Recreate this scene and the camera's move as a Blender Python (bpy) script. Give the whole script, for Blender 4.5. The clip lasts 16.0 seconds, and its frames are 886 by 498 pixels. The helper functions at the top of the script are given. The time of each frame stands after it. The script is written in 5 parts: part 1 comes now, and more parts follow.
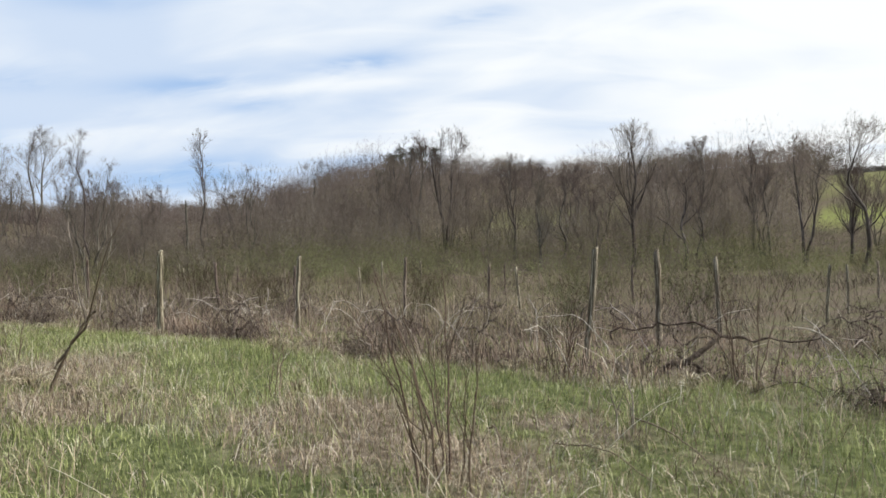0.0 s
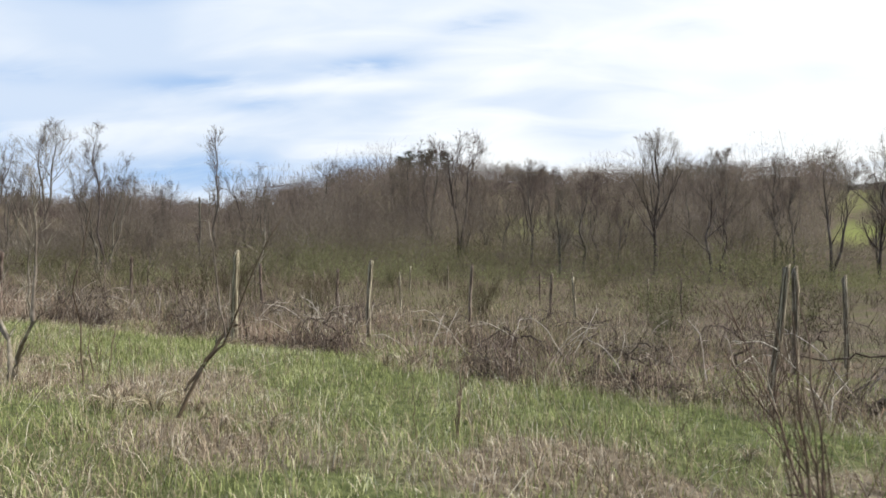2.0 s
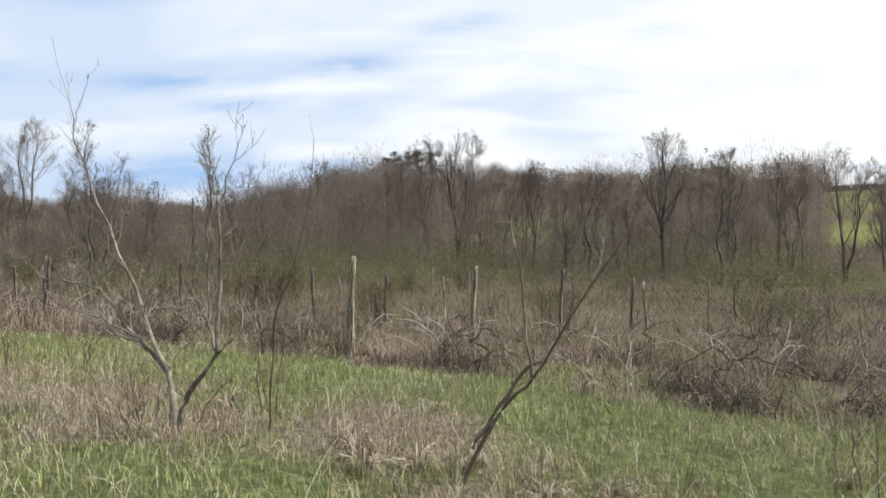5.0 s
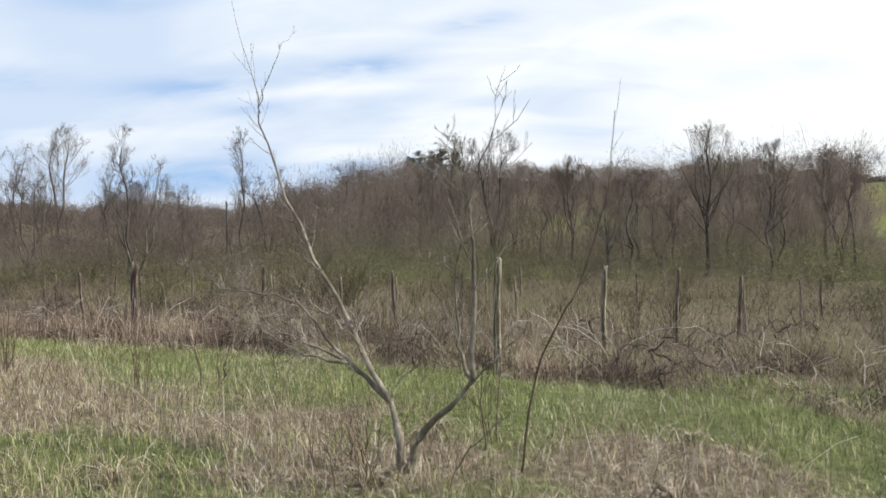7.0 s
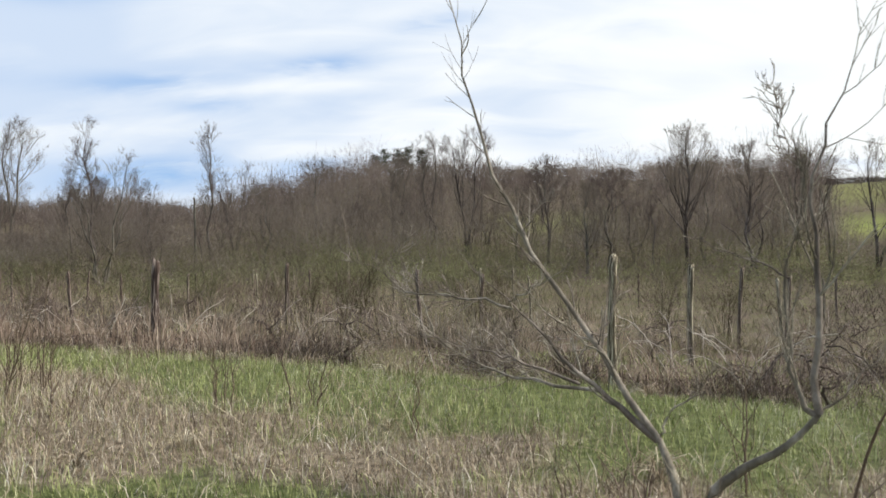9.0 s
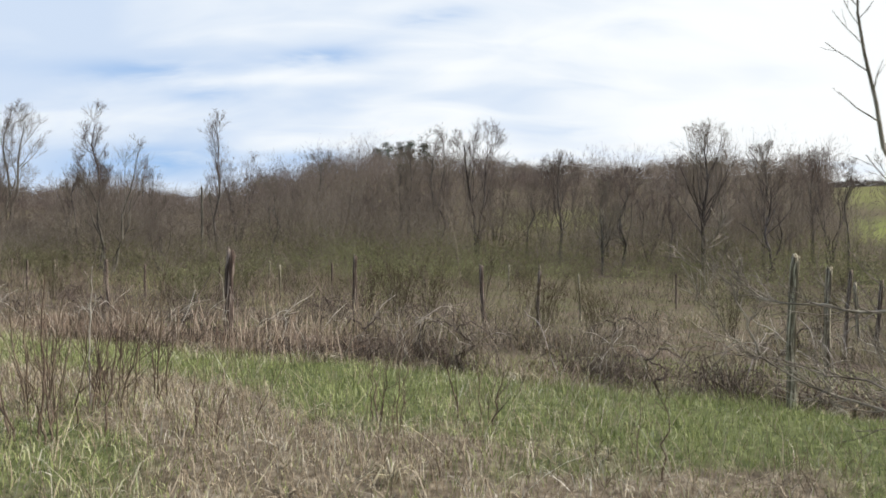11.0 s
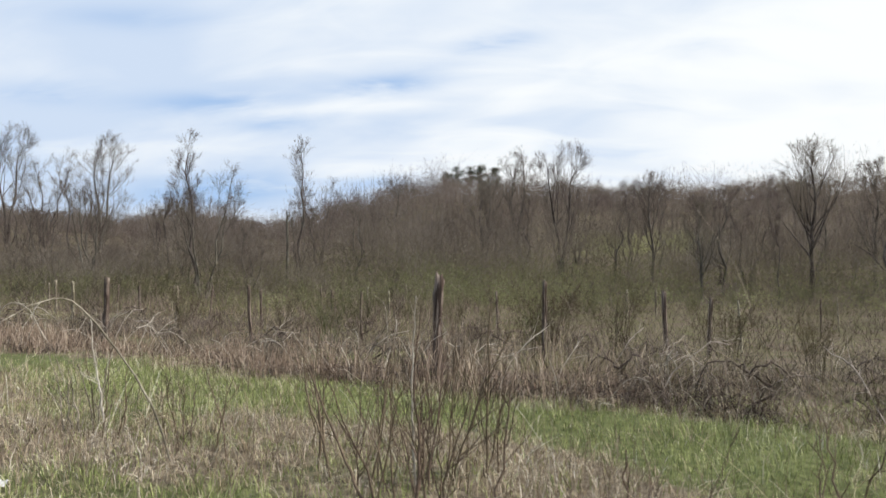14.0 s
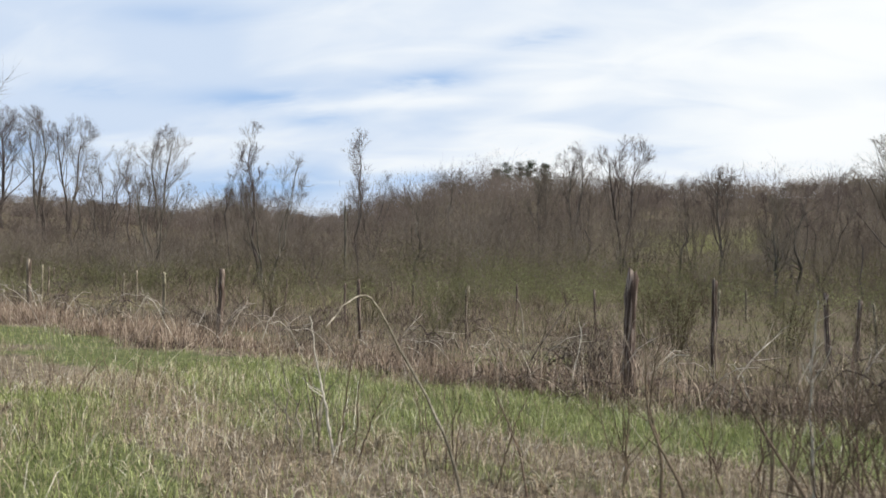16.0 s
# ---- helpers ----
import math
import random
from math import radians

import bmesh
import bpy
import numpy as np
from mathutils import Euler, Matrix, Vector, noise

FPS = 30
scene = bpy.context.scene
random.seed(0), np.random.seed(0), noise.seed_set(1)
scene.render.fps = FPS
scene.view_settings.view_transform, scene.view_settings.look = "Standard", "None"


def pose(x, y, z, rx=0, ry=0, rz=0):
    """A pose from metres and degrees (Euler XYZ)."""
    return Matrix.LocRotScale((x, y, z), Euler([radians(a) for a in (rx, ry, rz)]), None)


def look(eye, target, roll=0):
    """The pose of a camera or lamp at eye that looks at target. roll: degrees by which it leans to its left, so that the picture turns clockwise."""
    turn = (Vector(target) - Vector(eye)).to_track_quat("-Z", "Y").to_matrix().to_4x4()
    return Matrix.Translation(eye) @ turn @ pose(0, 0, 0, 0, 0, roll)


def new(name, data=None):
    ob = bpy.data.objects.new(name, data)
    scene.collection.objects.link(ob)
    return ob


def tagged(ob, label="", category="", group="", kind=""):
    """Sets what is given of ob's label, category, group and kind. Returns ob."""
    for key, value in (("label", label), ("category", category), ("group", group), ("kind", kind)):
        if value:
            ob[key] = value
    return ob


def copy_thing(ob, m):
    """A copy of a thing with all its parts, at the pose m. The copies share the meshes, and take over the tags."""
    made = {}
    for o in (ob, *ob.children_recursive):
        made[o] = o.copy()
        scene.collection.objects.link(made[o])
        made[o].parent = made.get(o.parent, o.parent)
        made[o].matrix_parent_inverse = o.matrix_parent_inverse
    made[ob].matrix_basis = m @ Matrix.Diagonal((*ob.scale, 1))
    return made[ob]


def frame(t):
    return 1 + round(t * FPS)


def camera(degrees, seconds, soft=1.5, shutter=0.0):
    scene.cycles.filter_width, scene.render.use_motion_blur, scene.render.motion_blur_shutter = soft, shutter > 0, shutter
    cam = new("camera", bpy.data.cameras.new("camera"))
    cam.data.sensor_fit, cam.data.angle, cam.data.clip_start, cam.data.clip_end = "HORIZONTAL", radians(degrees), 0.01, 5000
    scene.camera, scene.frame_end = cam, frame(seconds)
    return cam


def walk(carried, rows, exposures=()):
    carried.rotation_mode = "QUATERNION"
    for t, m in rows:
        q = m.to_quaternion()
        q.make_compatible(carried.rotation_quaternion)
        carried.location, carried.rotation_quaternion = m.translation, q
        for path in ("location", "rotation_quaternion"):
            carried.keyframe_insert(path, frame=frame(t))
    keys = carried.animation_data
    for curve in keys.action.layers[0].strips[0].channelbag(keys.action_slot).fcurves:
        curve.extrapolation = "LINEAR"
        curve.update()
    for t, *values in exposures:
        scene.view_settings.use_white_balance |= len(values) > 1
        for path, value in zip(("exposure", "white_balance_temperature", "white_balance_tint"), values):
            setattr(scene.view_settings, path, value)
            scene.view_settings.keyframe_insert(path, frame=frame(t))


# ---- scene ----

# ---- camera ----
cam = camera(62.5, 16.0, soft=1.6, shutter=0.2)
PATH = [
    (0, -0.000, -0.000, 1.503, 33.33, -0.58, -1.64),
    (0.5, -0.527, -0.043, 1.543, 32.84, -0.56, -0.52),
    (1, -1.074, -0.035, 1.554, 32.85, -0.38, -0.27),
    (1.5, -1.623, -0.035, 1.571, 33.00, -0.34, -0.45),
    (2, -2.160, -0.058, 1.584, 33.39, -0.24, 0.04),
    (2.5, -2.707, -0.043, 1.618, 33.79, -0.01, 0.48),
    (3, -3.256, -0.044, 1.606, 33.78, -0.15, 0.75),
    (5.5, -5.884, -0.189, 1.656, 31.28, -0.12, -0.45),
    (6, -6.446, -0.205, 1.669, 31.36, -0.13, -0.81),
    (6.5, -7.049, -0.175, 1.681, 32.57, -0.05, -0.90),
    (7, -7.655, -0.167, 1.666, 33.22, -0.18, -1.06),
    (7.5, -8.284, -0.111, 1.635, 31.43, -0.35, -0.95),
    (8, -8.871, -0.076, 1.657, 30.44, -0.35, -1.27),
    (10.5, -11.661, 0.063, 1.613, 29.44, -0.31, 0.16),
    (11, -12.181, 0.068, 1.625, 29.62, -0.67, 0.37),
    (11.5, -12.680, 0.112, 1.605, 30.25, -0.95, -0.44),
    (12, -13.169, 0.198, 1.600, 31.26, -0.98, -0.95),
    (12.5, -13.654, 0.224, 1.613, 31.48, -0.33, -1.12),
    (13, -14.159, 0.235, 1.613, 32.18, 0.54, -1.07),
    (13.5, -14.702, 0.164, 1.603, 34.00, 1.28, -0.69),
    (14, -15.251, 0.130, 1.591, 34.53, 1.24, 0.13),
    (14.5, -15.832, 0.128, 1.566, 34.89, 1.00, -0.10),
    (15, -16.408, 0.061, 1.554, 35.77, 0.89, -0.08),
    (15.5, -17.000, 0.034, 1.536, 36.60, 0.83, 0.70),
    (16, -17.600, 0.000, 1.546, 37.78, 0.89, 0.96),
]
walk(cam, [(t, pose(x, y, z) @ pose(0, 0, 0, 0, 0, yaw) @ pose(0, 0, 0, 90 + pitch) @ pose(0, 0, 0, 0, 0, roll)) for t, x, y, z, yaw, pitch, roll in PATH],
     [(0.0, -0.07), (2.0, 0.0), (7.0, -0.02), (10.5, -0.06), (12.5, -0.07), (16.0, -0.09)])

# ---- world and sun ----
SUN_AZIMUTH, SUN_HEIGHT = 60.0, 47.0     # degrees clockwise from +y, degrees up
SKY_STRENGTH, SUN_STRENGTH = 0.10, 5.0


class Nodes:
    """A thin wrapper that adds nodes to a tree and joins them."""

    def __init__(self, tree):
        self.tree = tree
        tree.nodes.clear()

    def add(self, kind, inputs=None, **settings):
        node = self.tree.nodes.new(kind)
        if "operation" in settings:
            node.operation = settings["operation"]
        if "use_clamp" in settings:
            node.use_clamp = settings["use_clamp"]
        if "data_type" in settings:
            node.data_type, node.blend_type = settings["data_type"], settings["blend_type"]
        if "interpolation_type" in settings:
            node.interpolation_type = settings["interpolation_type"]
        if "attribute_name" in settings:
            node.attribute_name = settings["attribute_name"]
        for key, value in (inputs or {}).items():
            if isinstance(value, bpy.types.NodeSocket):
                self.tree.links.new(value, node.inputs[key])
            else:
                node.inputs[key].default_value = value
        return node

    def math(self, operation, a, b=0.0, c=0.0, clamp=False):
        return self.add("ShaderNodeMath", {0: a, 1: b, 2: c}, operation=operation, use_clamp=clamp).outputs[0]

    def noise(self, vector, scale, detail=4.0, rough=0.55, distortion=0.0):
        return self.add("ShaderNodeTexNoise", {"Vector": vector, "Scale": scale, "Detail": detail, "Roughness": rough, "Distortion": distortion}).outputs[0]

    def ramp(self, fac, stops, interpolation="LINEAR"):
        node = self.add("ShaderNodeValToRGB", {"Fac": fac})
        r = node.color_ramp
        r.interpolation = interpolation
        while len(r.elements) < len(stops):
            r.elements.new(0.5)
        for element, (at, colour) in zip(r.elements, stops):
            element.position, element.color = at, (*colour, 1.0)
        return node.outputs[0]

    def mix(self, fac, a, b, blend="MIX"):
        return self.add("ShaderNodeMix", {0: fac, 6: a, 7: b}, data_type="RGBA", blend_type=blend).outputs[2]

    def range(self, value, lo, hi, to_lo=0.0, to_hi=1.0):
        return self.add("ShaderNodeMapRange", {0: value, 1: lo, 2: hi, 3: to_lo, 4: to_hi}, interpolation_type="SMOOTHSTEP").outputs[0]


GAPS = [(39, 13.9, 4.2, 0.9, 0.62), (52, 12.0, 5.5, 0.8, 0.62), (30.3, 16.9, 3.0, 0.7, 0.65), (63, 11.7, 3.0, 0.7, 0.45), (47.5, 10.6, 3.5, 0.7, 0.42), (52, 5.4, 6.0, 1.3, 0.85), (58, 17.3, 5.0, 0.8, 0.35), (40, 6.2, 4.5, 0.8, 0.45), (68, 7.0, 5.0, 1.2, 0.5), (20, 8.5, 4.0, 0.8, 0.15), (44.1, 7.3, 1.5, 0.5, -0.6)]


def build_world():
    world = bpy.data.worlds.new("overcast_sky")
    world.use_nodes = True
    scene.world = world
    n = Nodes(world.node_tree)
    way = n.add("ShaderNodeTexCoord").outputs["Generated"]
    sky_node = n.add("ShaderNodeTexSky")
    sky_node.sky_type, sky_node.sun_disc, sky_node.sun_elevation, sky_node.sun_rotation = "NISHITA", False, radians(SUN_HEIGHT), radians(SUN_AZIMUTH)
    sky_node.altitude, sky_node.air_density, sky_node.dust_density, sky_node.ozone_density = 200.0, 1.0, 0.6, 2.0
    sky = sky_node.outputs[0]
    part_xyz = n.add("ShaderNodeSeparateXYZ", {0: way})
    x, y, z = part_xyz.outputs
    # The cloud layer is a flat sheet high above: project the direction on it.
    up = n.math("MAXIMUM", z, 0.0)
    up = n.math("ADD", up, 0.30)
    flat = n.add("ShaderNodeCombineXYZ", {0: n.math("DIVIDE", x, up), 1: n.math("DIVIDE", y, up), 2: 0.0}).outputs[0]
    spun = n.add("ShaderNodeMapping", {"Vector": flat, "Rotation": (0, 0, radians(-27))}).outputs[0]
    turned = n.add("ShaderNodeMapping", {"Vector": spun, "Scale": (0.8, 1.7, 1.0), "Location": (0.35, 0.2, 0.0)}).outputs[0]
    broad = n.noise(turned, 1.15, 3.0, 0.45, 0.5)
    wisps = n.noise(n.add("ShaderNodeMapping", {"Vector": turned, "Location": (3.7, 1.3, 0.0)}).outputs[0], 3.6, 4.0, 0.5, 0.8)
    cover = n.math("ADD", n.math("MULTIPLY", broad, 0.74), n.math("MULTIPLY", wisps, 0.26))
    # Brighter and thicker cloud to the sun's side.
    sunward = (math.sin(radians(52.0)), math.cos(radians(52.0)), 0.0)
    toward = n.add("ShaderNodeVectorMath", {0: way, 1: sunward}, operation="DOT_PRODUCT").outputs["Value"]
    cover = n.math("ADD", cover, n.math("MULTIPLY", toward, 0.30))
    # Gaps in the cloud, by bearing to the left of +y, height, width and depth in degrees.
    bearing = n.math("MULTIPLY", n.math("ARCTAN2", n.math("MULTIPLY", x, -1.0), y), 57.2958)
    height = n.math("MULTIPLY", n.math("ARCSINE", z), 57.2958)
    ragged = n.noise(turned, 5.0, 4.0, 0.6, 0.6)
    gaps = n.math("MULTIPLY", ragged, 0.0)
    for at, up_at, wide, deep, much in GAPS:
        u = n.math("DIVIDE", n.math("SUBTRACT", bearing, at), wide)
        v = n.math("DIVIDE", n.math("ADD", n.math("SUBTRACT", height, up_at), n.math("MULTIPLY", n.math("SUBTRACT", bearing, at), 0.09)), deep)
        fall = n.math("EXPONENT", n.math("MULTIPLY", n.math("ADD", n.math("MULTIPLY", u, u), n.math("MULTIPLY", v, v)), -1.0))
        gaps = n.math("ADD", gaps, n.math("MULTIPLY", fall, much))
    gaps = n.math("MULTIPLY", gaps, n.range(ragged, 0.25, 0.62, 0.35, 1.25))
    thick = n.range(cover, 0.36, 0.66)
    lit = n.mix(thick, (6.7, 7.9, 9.7, 1.0), (10.4, 10.7, 10.8, 1.0))
    blue = n.mix(0.75, sky, (3.6, 6.0, 10.0, 1.0))
    final = n.mix(n.math("MINIMUM", n.math("MAXIMUM", gaps, 0.0), 0.95), lit, blue)
    # Cloud bank ahead; unseen sky overhead and behind is cleared to cut fill light.
    fill_cut = n.math("MULTIPLY", n.range(height, 20.0, 46.0), n.range(broad, 0.30, 0.72, 0.75, 0.35))
    fill_cut = n.math("MAXIMUM", fill_cut, n.range(n.math("MULTIPLY", y, -1.0), 0.0, 0.45, 0.0, 0.5))
    final = n.mix(fill_cut, final, sky)
    background = n.add("ShaderNodeBackground", {"Color": final, "Strength": SKY_STRENGTH})
    n.add("ShaderNodeOutputWorld", {"Surface": background.outputs[0]})


build_world()
sun = new("sun", bpy.data.lights.new("sun", "SUN"))
sun.data.energy, sun.data.angle, sun.data.color = SUN_STRENGTH, radians(1.5), (1.0, 0.95, 0.87)
_a, _e = radians(SUN_AZIMUTH), radians(SUN_HEIGHT)
sun.matrix_world = look((math.sin(_a) * math.cos(_e) * 50, math.cos(_a) * math.cos(_e) * 50, math.sin(_e) * 50), (0, 0, 0))


# ---- materials ----
def surface(name, stops, scale=6.0, island=0.6, rough=0.85, bump=0.3, bump_scale=40.0, stretch=(1, 1, 1), thin=0.0, tint=0.12):
    """A rough natural surface: colours by noise at two scales, varied from piece to piece; thin: how much light goes through."""
    m = bpy.data.materials.new(name)
    m.use_nodes = True
    n = Nodes(m.node_tree)
    at = n.add("ShaderNodeMapping", {"Vector": n.add("ShaderNodeTexCoord").outputs["Object"], "Scale": stretch}).outputs[0]
    coarse = n.noise(at, scale, 4.0, 0.6)
    fine = n.noise(at, scale * 7.0, 3.0, 0.6)
    piece = n.add("ShaderNodeNewGeometry").outputs["Random Per Island"]
    thing = n.add("ShaderNodeObjectInfo").outputs["Random"]
    fac = n.math("ADD", n.math("MULTIPLY", n.range(coarse, 0.32, 0.68), 1.0 - island), n.math("MULTIPLY", piece, island))
    colour = n.ramp(fac, stops)
    colour = n.mix(n.range(fine, 0.3, 0.7, 0.0, 0.5), colour, n.mix(1.0, colour, (0.5, 0.47, 0.44, 1), "MULTIPLY"))
    shift = n.add("ShaderNodeHueSaturation", {"Hue": n.range(thing, 0.0, 1.0, 0.5 - tint * 0.12, 0.5 + tint * 0.12), "Saturation": 1.0, "Value": n.range(thing, 0.0, 1.0, 1.0 - tint, 1.0 + tint), "Fac": 1.0, "Color": colour}).outputs[0]
    height = n.add("ShaderNodeBump", {"Strength": bump, "Distance": 0.02, "Height": n.noise(at, bump_scale, 3.0, 0.6)}).outputs[0]
    shader = n.add("ShaderNodeBsdfPrincipled", {"Base Color": shift, "Roughness": rough, "Normal": height, "Specular IOR Level": 0.25}).outputs[0]
    if thin:
        through_light = n.add("ShaderNodeBsdfTranslucent", {"Color": shift}).outputs[0]
        shader = n.add("ShaderNodeMixShader", {0: thin, 1: shader, 2: through_light}).outputs[0]
    n.add("ShaderNodeOutputMaterial", {"Surface": shader})
    return m


M_GREEN = surface("green_grass", [(0.0, (0.10, 0.135, 0.05)), (0.38, (0.305, 0.36, 0.135)), (0.72, (0.52, 0.57, 0.255)), (1.0, (0.90, 0.89, 0.66))], 0.8, 0.7, thin=0.15, bump=0.0)
M_DRY = surface("dry_grass", [(0.0, (0.10, 0.076, 0.055)), (0.38, (0.38, 0.308, 0.205)), (0.72, (0.67, 0.575, 0.415)), (1.0, (0.95, 0.91, 0.80))], 0.9, 0.85, thin=0.1, bump=0.0)
M_STALK = surface("dead_stalks", [(0.0, (0.14, 0.105, 0.075)), (0.6, (0.31, 0.245, 0.18)), (1.0, (0.66, 0.57, 0.45))], 3.0, 0.8, bump=0.0)
M_BRAMBLE = surface("bramble_canes", [(0.0, (0.035, 0.026, 0.02)), (0.45, (0.125, 0.095, 0.075)), (0.78, (0.25, 0.198, 0.16)), (1.0, (0.52, 0.45, 0.38))], 0.45, 0.75, bump=0.0)
M_RUST = surface("rusty_bramble", [(0.0, (0.12, 0.068, 0.045)), (0.6, (0.25, 0.16, 0.105)), (1.0, (0.40, 0.30, 0.21))], 0.5, 0.7, bump=0.0)
M_STRAWY = surface("dead_weed_stems", [(0.0, (0.075, 0.055, 0.043)), (0.45, (0.165, 0.127, 0.101)), (0.8, (0.265, 0.215, 0.175)), (1.0, (0.52, 0.455, 0.385))], 0.6, 0.75, bump=0.0)
M_PALE = surface("bleached_canes", [(0.0, (0.30, 0.26, 0.215)), (1.0, (0.66, 0.61, 0.54))], 4.0, 0.3, bump=0.0)
M_THATCH = surface("dead_vine_canes", [(0.0, (0.05, 0.039, 0.033)), (0.6, (0.125, 0.098, 0.083)), (1.0, (0.30, 0.255, 0.22))], 2.0, 0.7, bump=0.0)
M_VINE = surface("vine_bark", [(0.0, (0.05, 0.037, 0.028)), (0.6, (0.115, 0.086, 0.066)), (1.0, (0.22, 0.175, 0.14))], 9.0, 0.2, bump=0.8, bump_scale=60.0, stretch=(1, 1, 0.3))
M_POST = surface("weathered_wood", [(0.0, (0.06, 0.045, 0.033)), (0.5, (0.15, 0.117, 0.086)), (1.0, (0.57, 0.50, 0.40))], 7.0, 0.0, bump=0.35, bump_scale=45.0, stretch=(7.0, 7.0, 0.45), tint=0.25)
M_BARK = surface("grey_bark", [(0.0, (0.055, 0.046, 0.039)), (0.6, (0.125, 0.107, 0.091)), (1.0, (0.25, 0.225, 0.20))], 2.5, 0.25, bump=0.6, bump_scale=18.0, stretch=(1, 1, 0.35), tint=0.25)
M_TWIG = surface("bare_twigs", [(0.0, (0.13, 0.105, 0.09)), (0.35, (0.19, 0.157, 0.132)), (0.7, (0.25, 0.21, 0.178)), (1.0, (0.34, 0.295, 0.255))], 0.17, 0.22, bump=0.0, tint=0.2, thin=0.5)
M_SMOOTH = surface("sapling_bark", [(0.0, (0.105, 0.088, 0.07)), (0.5, (0.25, 0.215, 0.172)), (1.0, (0.53, 0.475, 0.40))], 6.0, 0.25, bump=0.4, bump_scale=55.0, stretch=(1, 1, 0.5))
M_SHOOT = surface("shrub_shoots", [(0.0, (0.08, 0.057, 0.04)), (0.6, (0.18, 0.132, 0.095)), (1.0, (0.34, 0.27, 0.20))], 2.0, 0.7, bump=0.0)
# Far twigs: paler than the near ones, aerial haze put into their colour.
M_HAZED_HILL = surface("haze_paled_hill_twigs", [(0.0, (0.17, 0.137, 0.118)), (0.4, (0.235, 0.195, 0.167)), (0.75, (0.295, 0.25, 0.215)), (1.0, (0.37, 0.32, 0.28))], 0.05, 0.2, bump=0.0, tint=0.15, thin=0.5)
M_OLIVE = surface("shrub_stems", [(0.0, (0.10, 0.094, 0.052)), (0.6, (0.19, 0.18, 0.098)), (1.0, (0.30, 0.287, 0.16))], 0.2, 0.2, bump=0.0, tint=0.3, thin=0.5)
M_BUD = surface("spring_leaves", [(0.0, (0.12, 0.108, 0.064)), (0.6, (0.23, 0.21, 0.122)), (1.0, (0.38, 0.355, 0.20))], 0.2, 0.2, bump=0.0, thin=0.5, tint=0.35)
M_FIELD = surface("rough_field_growth", [(0.0, (0.075, 0.066, 0.038)), (0.6, (0.15, 0.143, 0.074)), (1.0, (0.27, 0.262, 0.13))], 0.13, 0.35, bump=0.0)
M_NEEDLE = surface("pine_needles", [(0.0, (0.03, 0.04, 0.022)), (0.6, (0.055, 0.072, 0.038)), (1.0, (0.085, 0.105, 0.055))], 1.0, 0.6, bump=0.0, tint=0.2)
M_PAPER = surface("white_scrap", [(0.0, (0.62, 0.62, 0.62)), (1.0, (0.8, 0.8, 0.8))], 12.0, 0.0, bump=0.2)


def ground_surface():
    m = bpy.data.materials.new("field_ground")
    m.use_nodes = True
    n = Nodes(m.node_tree)
    at = n.add("ShaderNodeTexCoord").outputs["Object"]
    dry = n.add("ShaderNodeAttribute", attribute_name="dry").outputs["Fac"]
    litter = n.add("ShaderNodeAttribute", attribute_name="litter").outputs["Fac"]
    field = n.add("ShaderNodeAttribute", attribute_name="field").outputs["Fac"]
    fine = n.noise(at, 9.0, 6.0, 0.65)
    mid = n.noise(at, 1.1, 5.0, 0.6)
    far = n.noise(at, 0.06, 4.0, 0.6)
    green = n.ramp(fine, [(0.25, (0.035, 0.042, 0.018)), (0.5, (0.10, 0.115, 0.046)), (0.75, (0.23, 0.245, 0.11))])
    straw = n.ramp(fine, [(0.25, (0.05, 0.04, 0.028)), (0.5, (0.155, 0.125, 0.09)), (0.75, (0.37, 0.32, 0.24))])
    leaf = n.ramp(fine, [(0.25, (0.06, 0.045, 0.036)), (0.5, (0.14, 0.105, 0.082)), (0.75, (0.25, 0.20, 0.16))])
    crop = n.ramp(far, [(0.3, (0.19, 0.23, 0.06)), (0.7, (0.32, 0.36, 0.09))])
    moss = n.ramp(mid, [(0.35, (0.065, 0.054, 0.034)), (0.65, (0.13, 0.122, 0.06))])
    worn = n.range(n.math("ADD", dry, n.math("MULTIPLY", n.math("SUBTRACT", mid, 0.5), 0.9)), 0.3, 0.7)
    colour = n.mix(worn, green, straw)
    colour = n.mix(litter, colour, n.mix(n.range(mid, 0.41, 0.58), leaf, moss))
    colour = n.mix(field, colour, crop)
    height = n.add("ShaderNodeBump", {"Strength": 0.7, "Distance": 0.06, "Height": fine}).outputs[0]
    shader = n.add("ShaderNodeBsdfPrincipled", {"Base Color": colour, "Roughness": 0.95, "Normal": height, "Specular IOR Level": 0.1}).outputs[0]
    n.add("ShaderNodeOutputMaterial", {"Surface": shader})
    return m


M_GROUND = ground_surface()


# ---- geometry helpers ----
def lattice(x, y, size, seed):
    """Smooth value noise from 0 to 1 over the plan, with cells of that size."""
    table = np.random.RandomState(seed).rand(64, 64)
    u, v = np.asarray(x, float) / size, np.asarray(y, float) / size
    i, j = np.floor(u).astype(int), np.floor(v).astype(int)
    a, b = u - i, v - j
    a, b = a * a * (3 - 2 * a), b * b * (3 - 2 * b)
    i0, i1, j0, j1 = i % 64, (i + 1) % 64, j % 64, (j + 1) % 64
    return (table[i0, j0] * (1 - a) + table[i1, j0] * a) * (1 - b) + (table[i0, j1] * (1 - a) + table[i1, j1] * a) * b


def smooth(v, lo, hi):
    t = np.clip((np.asarray(v, float) - lo) / (hi - lo), 0, 1)
    return t * t * (3 - 2 * t)


